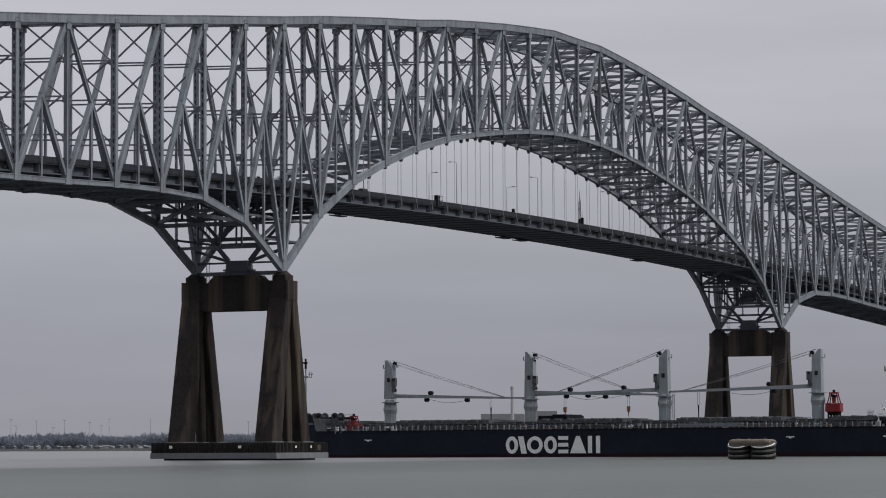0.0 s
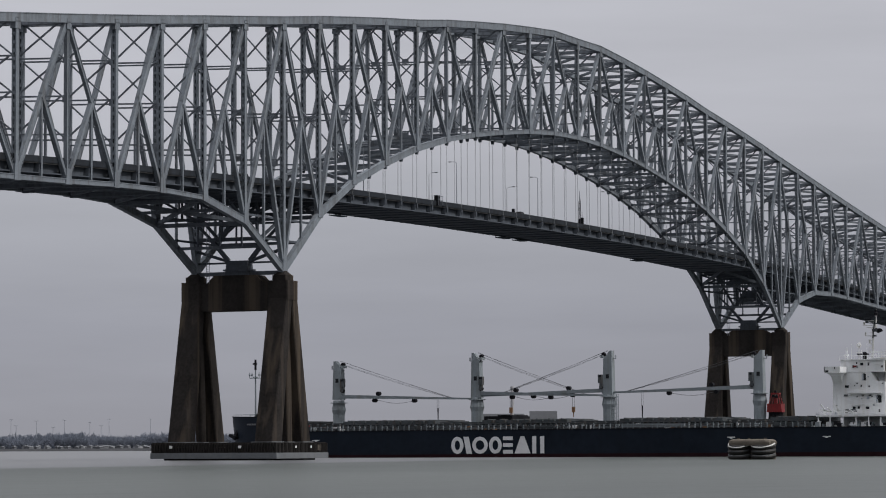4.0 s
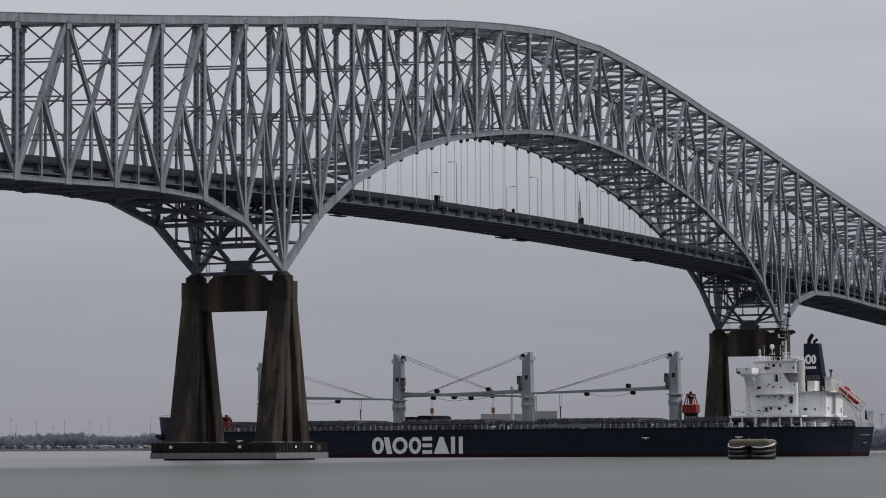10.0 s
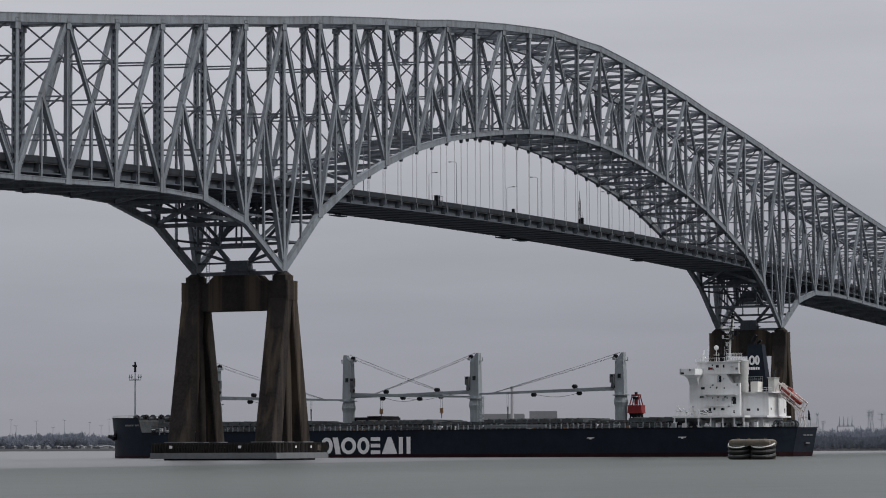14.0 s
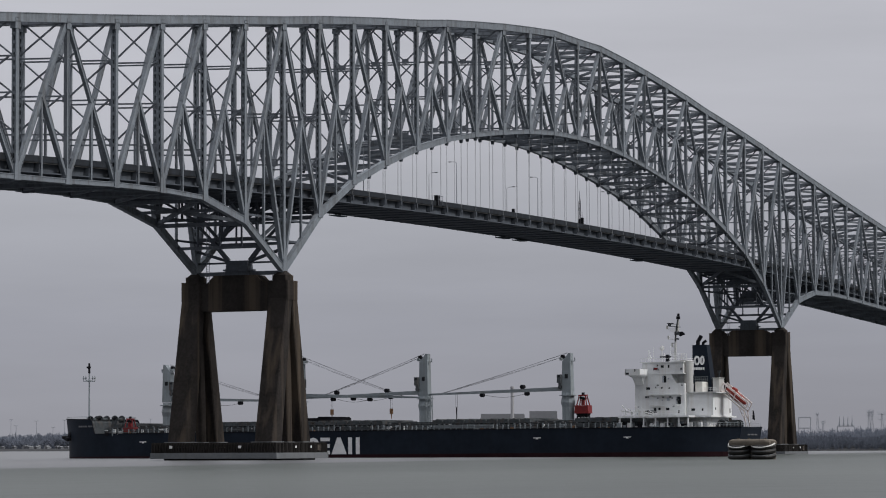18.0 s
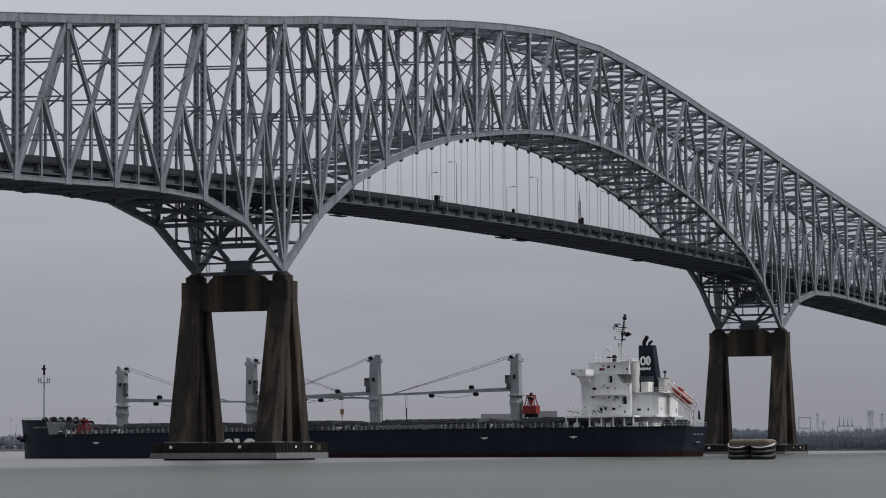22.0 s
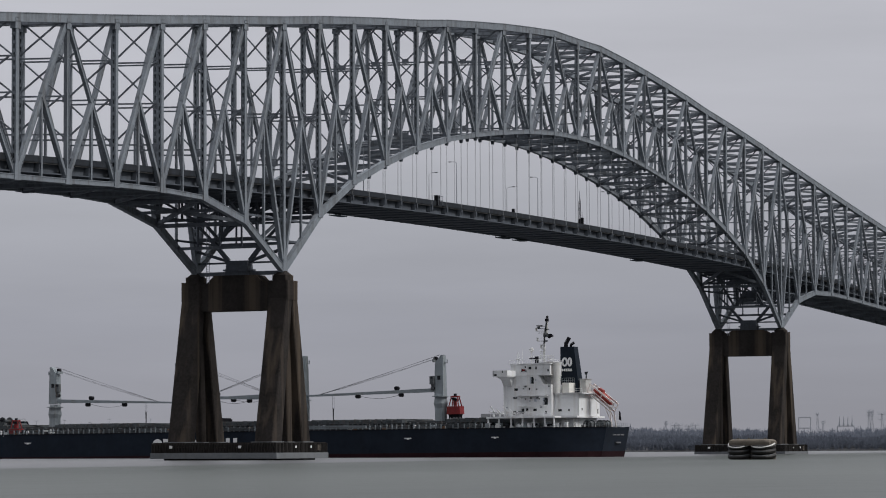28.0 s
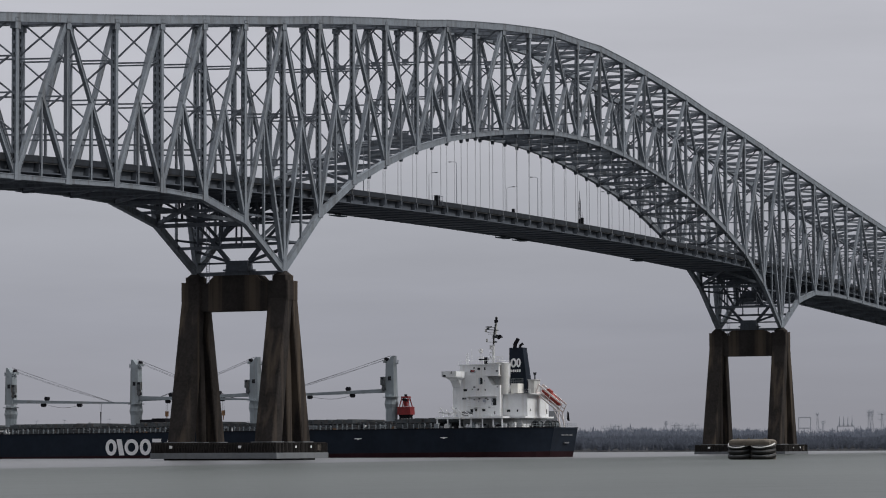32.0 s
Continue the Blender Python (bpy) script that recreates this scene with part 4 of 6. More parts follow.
def build_crane(y, e, tip, zt, hook, up):
    """A deck crane on its pedestal with the jib stowed towards tip."""
    s = Shape()
    ring = lambda hx, hy, z: [(hx * math.cos(a * math.pi / 6), y + hy * math.sin(a * math.pi / 6), z) for a in range(12)]
    s.hexa(ring(1.6, 1.6, 6.9), ring(1.6, 1.6, 12.4 + up))
    s.hexa(ring(1.6, 1.6, 12.4 + up), ring(1.9, 1.9, 13.6 + up))
    s.hexa(ring(1.9, 1.9, 13.6 + up), ring(1.45, 1.45, 16.2 + up))
    ped = part("crane_pedestal", s, CRANE, ship)
    part("walkway", Shape().hexa(ring(2.3, 2.3, 15.4 + up), ring(2.3, 2.3, 15.6 + up)), CRANE, ped)
    s = Shape()
    s.hexa([(-1.3, y - 1.3, 16.0), (1.3, y - 1.3, 16.0), (1.3, y + 1.3, 16.0), (-1.3, y + 1.3, 16.0)], [(-1.1, y - 1.15, zt - 2.2), (1.1, y - 1.15, zt - 2.2), (1.1, y + 1.15, zt - 2.2), (-1.1, y + 1.15, zt - 2.2)])
    a, b = y - e * 1.15, y + e * 1.25
    s.hexa([(-1.1, a, zt - 2.3), (1.1, a, zt - 2.3), (1.1, b, zt - 2.3), (-1.1, b, zt - 2.3)], [(-0.9, a, zt), (0.9, a, zt), (0.9, y - e * 0.55, zt), (-0.9, y - e * 0.55, zt)])
    s.box(-1.2, 1.2, min(b, b + e * 0.6), max(b, b + e * 0.6), zt - 1.9, zt - 1.2)
    house = part("crane_house", s, CRANE, ship)
    s = Shape()
    s.box(-2.0, -0.8, min(b, b + e * 1.1), max(b, b + e * 1.1), 19.4, 21.6)
    s.box(-1.7, -0.9, min(b, b + e * 0.8), max(b, b + e * 0.8), 18.0, 19.6)
    cab = part("operator_cab", s, RAILGREY, house)
    part("cab_window", Shape().box(-2.04, -1.9, min(b + e * 0.2, b + e * 1.1), max(b + e * 0.2, b + e * 0.8), 20.9, 21.5), GLASS, cab)
    part("winch", Shape().rod((-1.6, b + e * 0.4, 18.4), (-0.6, b + e * 0.4, 18.4), 0.55, 0.55, 10), BLACK, house)
    # no hole is cut: a dark panel paints the opening's inner shade
    part("hatch", Shape().box(-1.32, -1.1, y - 0.45, y + 0.4, 20.6, 21.7), GLASS, house, "dark panel standing for a shaded opening in the crane house")
    part("lamp_bracket", Shape().box(-0.2, 0.2, a - e * 0.9, a, zt - 2.2, zt - 2.05).box(-0.2, 0.2, a - e * 0.9, a - e * 0.75, zt - 2.2, zt - 1.2) if e > 0 else Shape().box(-0.2, 0.2, a, a + 0.9, zt - 2.2, zt - 2.05).box(-0.2, 0.2, a + 0.75, a + 0.9, zt - 2.2, zt - 1.2), CRANE, house)
    # jib
    z0, z1 = 17.2 + up, 16.2 + up
    s = Shape()
    n = 14
    for x in (-0.85, 0.85):
        s.beam((x, b, z0), (x * 0.6, tip, z1), 0.35, 1.0, (1, 0, 0), 0.3, 0.42)
    for i in range(n + 1):
        t = i / n
        s.beam((-0.85 + 0.34 * t, b + (tip - b) * t, z0 + (z1 - z0) * t), (0.85 - 0.34 * t, b + (tip - b) * t, z0 + (z1 - z0) * t), 0.5, 0.4, (0, 1, 0))
    jib = part("jib", s, CRANE, ship)
    for f, dz in ((0.28, 1.0), (0.25, -0.85), (0.56, -0.7)):
        yy = b + (tip - b) * f
        s = Shape()
        s.rod((-0.7, yy, z0 - 1.1 * f + dz), (0.7, yy, z0 - 1.1 * f + dz), 0.55, 0.55, 12)
        s.box(-0.5, 0.5, yy - 0.35, yy + 0.35, z0 - 1.1 * f + min(dz, 0), z0 - 1.1 * f + max(dz, 0.2))
        part("sheave", s, BLACK, jib)
    part("head_sheave", Shape().rod((-0.5, y + e * 1.35, zt - 0.9), (0.5, y + e * 1.35, zt - 0.9), 0.5, 0.5, 12), BLACK, house)
    for f, dz, x, slack in ((0.82, -0.45, -0.4, 0.3), (0.83, -0.3, -0.15, 0.2), (0.84, 0.55, 0.2, 0.1), (0.83, 0.7, 0.4, 0.15)):
        p, q = Vector((x, y + e * (1.4 if dz < 0 else 0.3), zt - 0.6 + dz)), Vector((x * 0.6, b + (tip - b) * f, z0 - 1.1 * f + 0.35))
        s = Shape()
        s.tube([p.lerp(q, i / 6) - Vector((0, 0, slack * 4 * (i / 6) * (1 - i / 6))) for i in range(7)], 0.036, 5)
        part("luffing_rope", s, CABLE, jib)
    yh = b + (tip - b) * 0.74
    s = Shape()
    for o in (-0.25, 0.25):
        s.rod((0, yh + o, 16.2 + up), (0, yh + o, 13.4), 0.04, 0.04, 5)
    rope = part("hoist_rope", s, CABLE, jib)
    s = Shape()
    if hook:
        s.box(-0.35, 0.35, yh - 0.36, yh + 0.36, 12.0, 13.4)
        s.rod((0, yh, 12.0), (0, yh, 10.7), 0.16, 0.1, 8)
        part("hook_block", s, RUST, jib, "rusty yellow hook block")
    else:
        s.rod((0, yh, 13.5), (0, yh, 10.0), 0.2, 0.12, 8)
        part("hook_block", s, BLACK, jib, "slim black hook block")
    s = Shape()
    pts = [(0.9, b + (tip - b) * f, z0 - 1.1 * f - 0.6 - 0.9 * math.sin(math.pi * (f - 0.25) / 0.31)) for f in [0.25 + 0.31 * i / 8 for i in range(9)]]
    s.tube(pts, 0.05, 5)
    part("slack_cable", s, CABLE, jib)


def build_grab(at, k):
    """A red clamshell grab bucket on its stand."""
    x, y, z = at
    g = thing("grab_bucket", "red cargo grab bucket standing on the ship's deck", "grab bucket", (140, -38.5, 0), "grab buckets")
    CARRIED.append(g)
    s = Shape()
    s.hexa([(x - 1.7 * k, y - 2.35 * k, z + 2.4 * k), (x + 1.7 * k, y - 2.35 * k, z + 2.4 * k), (x + 1.7 * k, y + 2.35 * k, z + 2.4 * k), (x - 1.7 * k, y + 2.35 * k, z + 2.4 * k)], [(x - 1.7 * k, y - 2.2 * k, z + 4.4 * k), (x + 1.7 * k, y - 2.2 * k, z + 4.4 * k), (x + 1.7 * k, y + 2.2 * k, z + 4.4 * k), (x - 1.7 * k, y + 2.2 * k, z + 4.4 * k)])
    s.box(x - 1.75 * k, x + 1.75 * k, y - 2.25 * k, y + 2.25 * k, z + 4.4 * k, z + 4.9 * k)
    part("grab_shell", s, RED, g, "red steel grab shell")
    s = Shape()
    for dx in (-1, 1):
        for dy in (-1, 1):
            s.beam((x + dx * 1.3 * k, y + dy * 1.7 * k, z + 4.8 * k), (x + dx * 0.7 * k, y + dy * 1.0 * k, z + 7.9 * k), 0.28 * k, 0.3 * k)
    s.box(x - 0.9 * k, x + 0.9 * k, y - 1.3 * k, y + 1.3 * k, z + 7.7 * k, z + 8.2 * k)
    s.box(x - 0.4 * k, x + 0.4 * k, y - 0.5 * k, y + 0.5 * k, z + 5.0 * k, z + 6.8 * k)
    part("grab_frame", s, RED, g, "dark red arms of the grab")
    s = Shape().rod((x - 0.9 * k, y - 0.5 * k, z + 7.0 * k), (x + 0.9 * k, y - 0.5 * k, z + 7.0 * k), 0.42 * k, 0.42 * k, 8)
    s.rod((x - 0.9 * k, y + 0.5 * k, z + 7.2 * k), (x + 0.9 * k, y + 0.5 * k, z + 7.2 * k), 0.42 * k, 0.42 * k, 8)
    s.box(x - 0.5 * k, x + 0.5 * k, y - 0.3 * k, y + 0.3 * k, z + 8.2 * k, z + 8.9 * k)
    part("grab_sheave", s, BLACK, g, "black sheaves in the head of the grab")
    s = Shape()
    s.hexa([(x - 1.0 * k, y - 1.5 * k, z + 1.3 * k), (x + 1.0 * k, y - 1.5 * k, z + 1.3 * k), (x + 1.0 * k, y + 1.5 * k, z + 1.3 * k), (x - 1.0 * k, y + 1.5 * k, z + 1.3 * k)], [(x - 1.6 * k, y - 2.0 * k, z + 2.6 * k), (x + 1.6 * k, y - 2.0 * k, z + 2.6 * k), (x + 1.6 * k, y + 2.0 * k, z + 2.6 * k), (x - 1.6 * k, y + 2.0 * k, z + 2.6 * k)])
    for dx in (-1.2, 1.2):
        for dy in (-1.5, -0.5, 0.5, 1.5):
            s.box(x + (dx - 0.2) * k, x + (dx + 0.2) * k, y + (dy - 0.2) * k, y + (dy + 0.2) * k, 6.9, z + 1.8 * k)
    part("grab_stand", s, BLACK, g)


def windows(parent, x, rows):
    for y, z, w, h in rows:
        part("window", Shape().box(x - 0.06, x + 0.05, y - w / 2, y + w / 2, z - h / 2, z + h / 2), GLASS, parent, "dark window")


def build_house():
    """The white superstructure with wheelhouse, funnel and masts."""
    house = part("accommodation", Shape().box(-14.6, 14.6, -80.2, -61.2, 9.95, 10.4).box(-10.0, 10.0, -84.6, -80.2, 9.95, 10.4), WHITE, ship, "white multi-deck superstructure")
    T = 9.5
    part("deckhouse", Shape().box(-T, T, -77.4, -64.0, 10.4, 18.6), WHITE, house)
    prof = [(-64.0, 18.6), (-64.0, 20.95), (-73.8, 20.95), (-75.2, 18.6)]
    part("bridge_deckhouse", Shape().hexa([(-T, y, z) for y, z in prof], [(T, y, z) for y, z in prof]), WHITE, house)
    part("recessed_wall", Shape().box(-6.2, 6.2, -77.2, -73.9, 18.6, 20.95), WHITE, house)
    part("bridge_deck", Shape().box(-T - 0.15, T + 0.15, -77.4, -63.9, 20.95, 21.15), WHITE, house)
    part("aft_house", Shape().box(-7.4, 7.4, -84.2, -77.4, 10.4, 16.1).box(-8.2, 6.8, -85.4, -77.4, 16.1, 16.35), WHITE, house)
    part("wheelhouse", Shape().box(-T, T, -77.1, -66.1, 21.15, 23.9), WHITE, house)
    part("wheelhouse_roof", Shape().box(-T - 0.35, T + 0.35, -77.4, -65.7, 23.9, 24.12), WHITE, house)
    s = Shape()
    s.box(-15.8, 15.8, -67.6, -63.7, 20.7, 20.95)
    s.box(-15.8, 15.8, -63.9, -63.7, 20.95, 22.25)
    for e in (-1, 1):
        s.box(min(e * 15.6, e * 15.8), max(e * 15.6, e * 15.8), -67.6, -63.7, 20.95, 22.25)
        s.box(min(e * 9.6, e * 15.8), max(e * 9.6, e * 15.8), -67.7, -67.55, 20.95, 22.25)
    part("bridge_wing", s, WHITE, house)
    for e in (-1, 1):
        s = Shape()
        s.hexa([(e * 9.4, -66.5, 18.3), (e * 9.8, -66.5, 18.3), (e * 9.8, -64.2, 18.3), (e * 9.4, -64.2, 18.3)], [(e * 9.4, -66.7, 20.0), (e * 11.6, -66.7, 20.0), (e * 11.6, -64.2, 20.0), (e * 9.4, -64.2, 20.0)])
        s.hexa([(e * 9.4, -66.7, 20.0), (e * 11.6, -66.7, 20.0), (e * 11.6, -64.2, 20.0), (e * 9.4, -64.2, 20.0)], [(e * 9.4, -67.4, 20.75), (e * 14.6, -67.4, 20.75), (e * 14.6, -64.0, 20.75), (e * 9.4, -64.0, 20.75)])
        part("wing_bracket", s, WHITE, house)
    for y0, y1, z, x in ((-76.6, -68.2, 15.8, 10.7), (-75.8, -68.2, 13.1, 10.7), (-85.4, -80.8, 16.35, 8.2)):
        s = Shape()
        s.box(-x, -7.0, y0, y1, z - 0.14, z + 0.06)
        n = int((y1 - y0) / 1.2)
        for i in range(n + 1):
            y = y0 + 0.05 + (y1 - y0 - 0.1) * i / n
            s.rod((-x + 0.1, y, z), (-x + 0.1, y, z + 1.05), 0.03, 0.03, 5)
        for dz in (0.55, 1.05):
            s.rod((-x + 0.1, y0, z + dz), (-x + 0.1, y1, z + dz), 0.03, 0.03, 5)
        part("side_deck", s, WHITE, house)
    s = Shape()
    for x in (-9.7, 9.7):
        for i in range(10):
            s.rod((x, -77.2 + i * 1.26, 24.1), (x, -77.2 + i * 1.26, 25.0), 0.03, 0.03, 5)
        s.rod((x, -77.2, 25.0), (x, -65.9, 25.0), 0.035, 0.035, 5)
    for i in range(12):
        s.rod((-9.7 + i * 1.76, -77.2, 24.1), (-9.7 + i * 1.76, -77.2, 25.0), 0.03, 0.03, 5)
    s.rod((-9.7, -77.2, 25.0), (9.7, -77.2, 25.0), 0.035, 0.035, 5)
    part("roof_rail", s, WHITE, house)
    part("casing_top", Shape().box(-7.6, 3.0, -77.3, -73.4, 21.1, 24.4).box(-7.9, 3.3, -77.5, -73.2, 24.4, 24.55), WHITE, house)
    s = Shape()
    for i in range(7):
        s.rod((-7.7, -77.4 + i * 0.68, 24.5), (-7.7, -77.4 + i * 0.68, 26.1), 0.045, 0.045, 5)
    for z in (24.95, 25.35, 25.75, 26.1):
        s.rod((-7.7, -77.4, z), (-7.7, -73.3, z), 0.045, 0.045, 5)
    part("casing_rail", s, WHITE, house)
    windows(house, -T, [(-67.6, 17.4, 1.0, 0.6), (-73.3, 17.4, 0.35, 0.35), (-71.3, 17.5, 0.4, 0.55), (-69.6, 17.6, 0.25, 0.3), (-69.4, 11.9, 0.7, 1.1), (-70.6, 12.2, 0.55, 0.6), (-72.8, 12.1, 0.9, 0.6), (-75.8, 11.4, 0.4, 0.7), (-70.2, 14.9, 0.3, 0.3), (-74.0, 14.9, 0.3, 0.3)])
    windows(house, -T, [(-71.5, 22.9, 0.75, 0.65), (-73.2, 22.9, 0.4, 0.75), (-69.3, 22.5, 0.35, 0.4), (-70.2, 23.2, 0.35, 0.4)])
    # doorways with a rounded head; flat dark panels stand for the shade inside
    for y, z0, z1, w in ((-72.05, 18.85, 20.6, 0.95), (-75.75, 13.35, 15.2, 1.25)):
        c = 0.25
        pr = [(y - w / 2, z0), (y + w / 2, z0), (y + w / 2, z1 - c), (y + w / 2 - c, z1), (y - w / 2 + c, z1), (y - w / 2, z1 - c)]
        part("doorway", Shape().hexa([(-T - 0.06, a, b) for a, b in pr], [(-T + 0.05, a, b) for a, b in pr]), GLASS, house, "dark panel standing for the shade in an open doorway")
        part("door_leaf", Shape().box(-T - 0.09, -T + 0.05, y + w / 2 - 0.3, y + w / 2 + 0.12, z0, z1 - 0.1), SHED, house, "grey steel door standing open")
    windows(house, -7.4, [(-78.9, 11.9, 1.0, 0.6), (-81.4, 11.9, 0.4, 0.6)])
    windows(house, -15.8, [(-64.4, 21.1, 0.8, 0.5), (-66.4, 21.9, 0.25, 0.6)])
    for x, z, w, h in ((-5.4, 12.1, 0.5, 0.6), (6.0, 11.7, 0.5, 1.2)):
        part("window", Shape().box(x - w / 2, x + w / 2, -84.26, -84.1, z - h / 2, z + h / 2), GLASS, house, "dark window")
    s = Shape()
    for i in range(6):
        s.box(-9.2 + i * 3.1, -9.2 + i * 3.1 + 2.7, -66.16, -66.04, 22.3, 23.4)
    part("front_window_row", s, GLASS, house, "dark wheelhouse front windows")
    # lockers, lamps, liferings and pipes on the walls
    bits = random.Random(31)
    for i in range(34):
        y, z = bits.uniform(-77.0, -64.4), bits.choice((10.6, 11.0, 12.6, 14.2, 15.0, 16.9, 18.0, 19.6, 22.0, 22.8))
        w, h = bits.uniform(0.15, 0.6), bits.uniform(0.15, 0.7)
        part("wall_fitting", Shape().box(-T - bits.uniform(0.1, 0.4), -T + 0.02, y - w / 2, y + w / 2, z, z + h), bits.choice((WHITE, WHITE, SHED, CRANE, COAMING, BLACK, NAME)), house)
    for y in (-64.9, -77.2):
        part("downpipe", Shape().rod((-T - 0.05, y, 10.5), (-T - 0.05, y, 18.2), 0.05, 0.05, 6), WHITE, house)
    for y in (-69.6, -70.1):
        part("lifering", Shape().box(-T - 0.14, -T - 0.02, y - 0.3, y + 0.3, 22.1, 22.6), RED, house, "red lifering on the wheelhouse wall")
    # boat davits and stores crane on the open deck forward
    for y, h in ((-62.9, 2.7), (-64.6, 1.9), (-66.4, 2.6), (-68.0, 2.0), (-70.2, 1.4)):
        s = Shape()
        s.beam((-13.4, y, 10.4), (-13.4, y, 10.4 + h * 0.6), 0.3, 0.35, (1, 0, 0))
        s.beam((-13.4, y, 10.4 + h * 0.55), (-13.4, y + 1.0, 10.4 + h), 0.2, 0.25, (1, 0, 0))
        s.beam((-13.4, y - 0.9, 10.4 + h * 0.4), (-13.4, y + 1.3, 10.4 + h * 0.5), 0.3, 0.3, (1, 0, 0))
        part("davit", s, WHITE, house)
    part("rescue_boat", Shape().ball((-12.8, -69.2, 11.3), 0.8, 1.9, 0.55, 12, 8), COAMING, house, "dark covered rescue boat")
    s = Shape()
    for i in range(16):
        y = -80.0 + i * 1.18
        s.rod((-14.4, y, 10.4), (-14.4, y, 11.4), 0.03, 0.03, 5)
    for z in (10.9, 11.4):
        s.rod((-14.4, -80.0, z), (-14.4, -62.3, z), 0.03, 0.03, 5)
    part("boat_deck_rail", s, WHITE, house)
    # pillars of the open deck below, and machinery in its shade
    pil = Shape().box(-0.16, 0.16, -0.16, 0.16, 6.9, 10.0).mesh("pillar", WHITE)
    for y in (-61.6, -64.6, -68, -71.2, -74.4, -77.4, -79.8):
        part("pillar", pil, WHITE, house, at=(-14.2, y, 0))
        part("pillar", pil, WHITE, house, at=(14.2, y, 0))
    part("inner_wall", Shape().box(-8.4, 8.4, -83, -66.5, 6.9, 10.0), WHITE, house)
    rnd = random.Random(5)
    for i in range(70):
        y = rnd.uniform(-88.0, -60)
        lim = half_width(y, 7.4) - 1.6
        w, h = rnd.uniform(0.4, 1.5), rnd.uniform(0.6, 2.0)
        x = -lim + rnd.uniform(0, 2.0)
        part("deck_fitting", Shape().box(x - 0.5, x + 0.5, y - w / 2, y + w / 2, 6.9, 7.0 + h), rnd.choice((WHITE, DECKGREEN, BLACK, CRANE, WHITE, WHITE)), ship)
    # aft mooring deck
    for x, y in ((-6.5, -86.6), (0.5, -87.4), (5.6, -86.4)):
        s = Shape()
        s.rod((x - 1.4, y, 8.2), (x + 1.4, y, 8.2), 0.85, 0.85, 12)
        for dx in (-1.5, 1.5):
            s.rod((x + dx - 0.1, y, 8.2), (x + dx + 0.1, y, 8.2), 1.15, 1.15, 14)
        s.box(x - 1.7, x + 1.7, y - 0.8, y + 0.8, 6.9, 7.6)
        part("mooring_winch", s, DECKGREEN, ship)
    s = Shape()
    prev = None
    for i in range(16):
        y = -80 - i * 0.75
        p = (-half_width(y, 7.4) + 0.15, y, 8.5)
        s.rod((p[0], p[1], 7.3), p, 0.04, 0.04, 5)
        if prev:
            s.rod(prev, p, 0.04, 0.04, 5)
            s.rod((prev[0], prev[1], 7.95), (p[0], p[1], 7.95), 0.035, 0.035, 5)
        prev = p
    for i in range(11):
        s.rod((-7.8 + 1.56 * i, -91.8, 7.3), (-7.8 + 1.56 * i, -91.8, 8.5), 0.04, 0.04, 5)
    for z in (7.95, 8.5):
        s.rod((-7.8, -91.8, z), (7.8, -91.8, z), 0.04, 0.04, 5)
    part("stern_rail", s, CRANE, ship)
    part("flagstaff", Shape().rod((2.0, -90.9, 7.4), (2.0, -91.6, 12.0), 0.06, 0.05, 6), WHITE, ship)
    s = Shape()
    s.hexa([(2.0, -91.5, 9.4), (2.08, -91.5, 9.4), (2.4, -92.1, 9.1), (2.32, -92.1, 9.1)], [(2.0, -91.6, 11.8), (2.08, -91.6, 11.8), (2.3, -91.9, 11.3), (2.22, -91.9, 11.3)])
    part("ensign", s, BLACK, ship, "dark limp flag at the stern")
    # funnel
    s = Shape()
    s.hexa([(-2.2, -82.3, 16.2), (1.4, -82.3, 16.2), (1.4, -77.0, 16.2), (-2.2, -77.0, 16.2)], [(-1.6, -80.7, 28.5), (1.2, -80.7, 28.5), (1.2, -76.9, 28.5), (-1.6, -76.9, 28.5)])
    fun = part("funnel", s, HULL, ship, "black funnel with plain white marking")

    def fx(z):
        return -(2.2 - 0.6 * (z - 16.2) / 12.3) - 0.03
    def on_side(shape):
        return Shape().add([(fx(z) - 0.02 if x < 0.05 else fx(z) + 0.1, y, z) for x, y, z in shape.v], shape.f)

    def round_mark(y0, y1, z0, z1, width, n=24):
        cy, cz, ry, rz = (y0 + y1) / 2, (z0 + z1) / 2, abs(y1 - y0) / 2, (z1 - z0) / 2
        m = Shape()
        for i in range(n):
            a, b = 2 * math.pi * i / n, 2 * math.pi * (i + 1) / n
            q = [(cy + math.cos(t) * (ry - k), cz + math.sin(t) * (rz - k)) for t, k in ((a, 0), (b, 0), (b, width), (a, width))]
            m.hexa([(0, u, v) for u, v in q], [(0.1, u, v) for u, v in q])
        return m
    for m in (round_mark(-77.3, -79.0, 23.3, 25.7, 0.5), round_mark(-78.9, -80.2, 23.3, 25.7, 0.5)):
        part("funnel_marking", on_side(m), LOGO, fun, "plain white shape on the funnel")
    for i in range(5):
        y = -77.3 - i * 0.6
        part("funnel_marking", on_side(Shape().box(0, 0.1, y - 0.46, y, 22.1, 22.75)), LOGO, fun, "plain white shape on the funnel")
    s = Shape()
    s.tube([(0, -77.8, 28.3), (0, -77.9, 29.4), (0, -78.8, 30.9)], 0.52, 10)
    s.tube([(0.6, -79.0, 28.3), (0.6, -79.1, 29.1), (0.6, -79.9, 29.6)], 0.36, 10)
    part("exhaust_pipe", s, BLACK, fun)
    s = Shape()
    for i in range(9):
        s.rod((-2.9, -81.2 + i * 0.54, 19.0), (-2.9, -81.2 + i * 0.54, 20.3), 0.04, 0.04, 5)
    for z in (19.7, 20.3):
        s.rod((-2.9, -81.3, z), (-2.9, -76.9, z), 0.05, 0.05, 5)
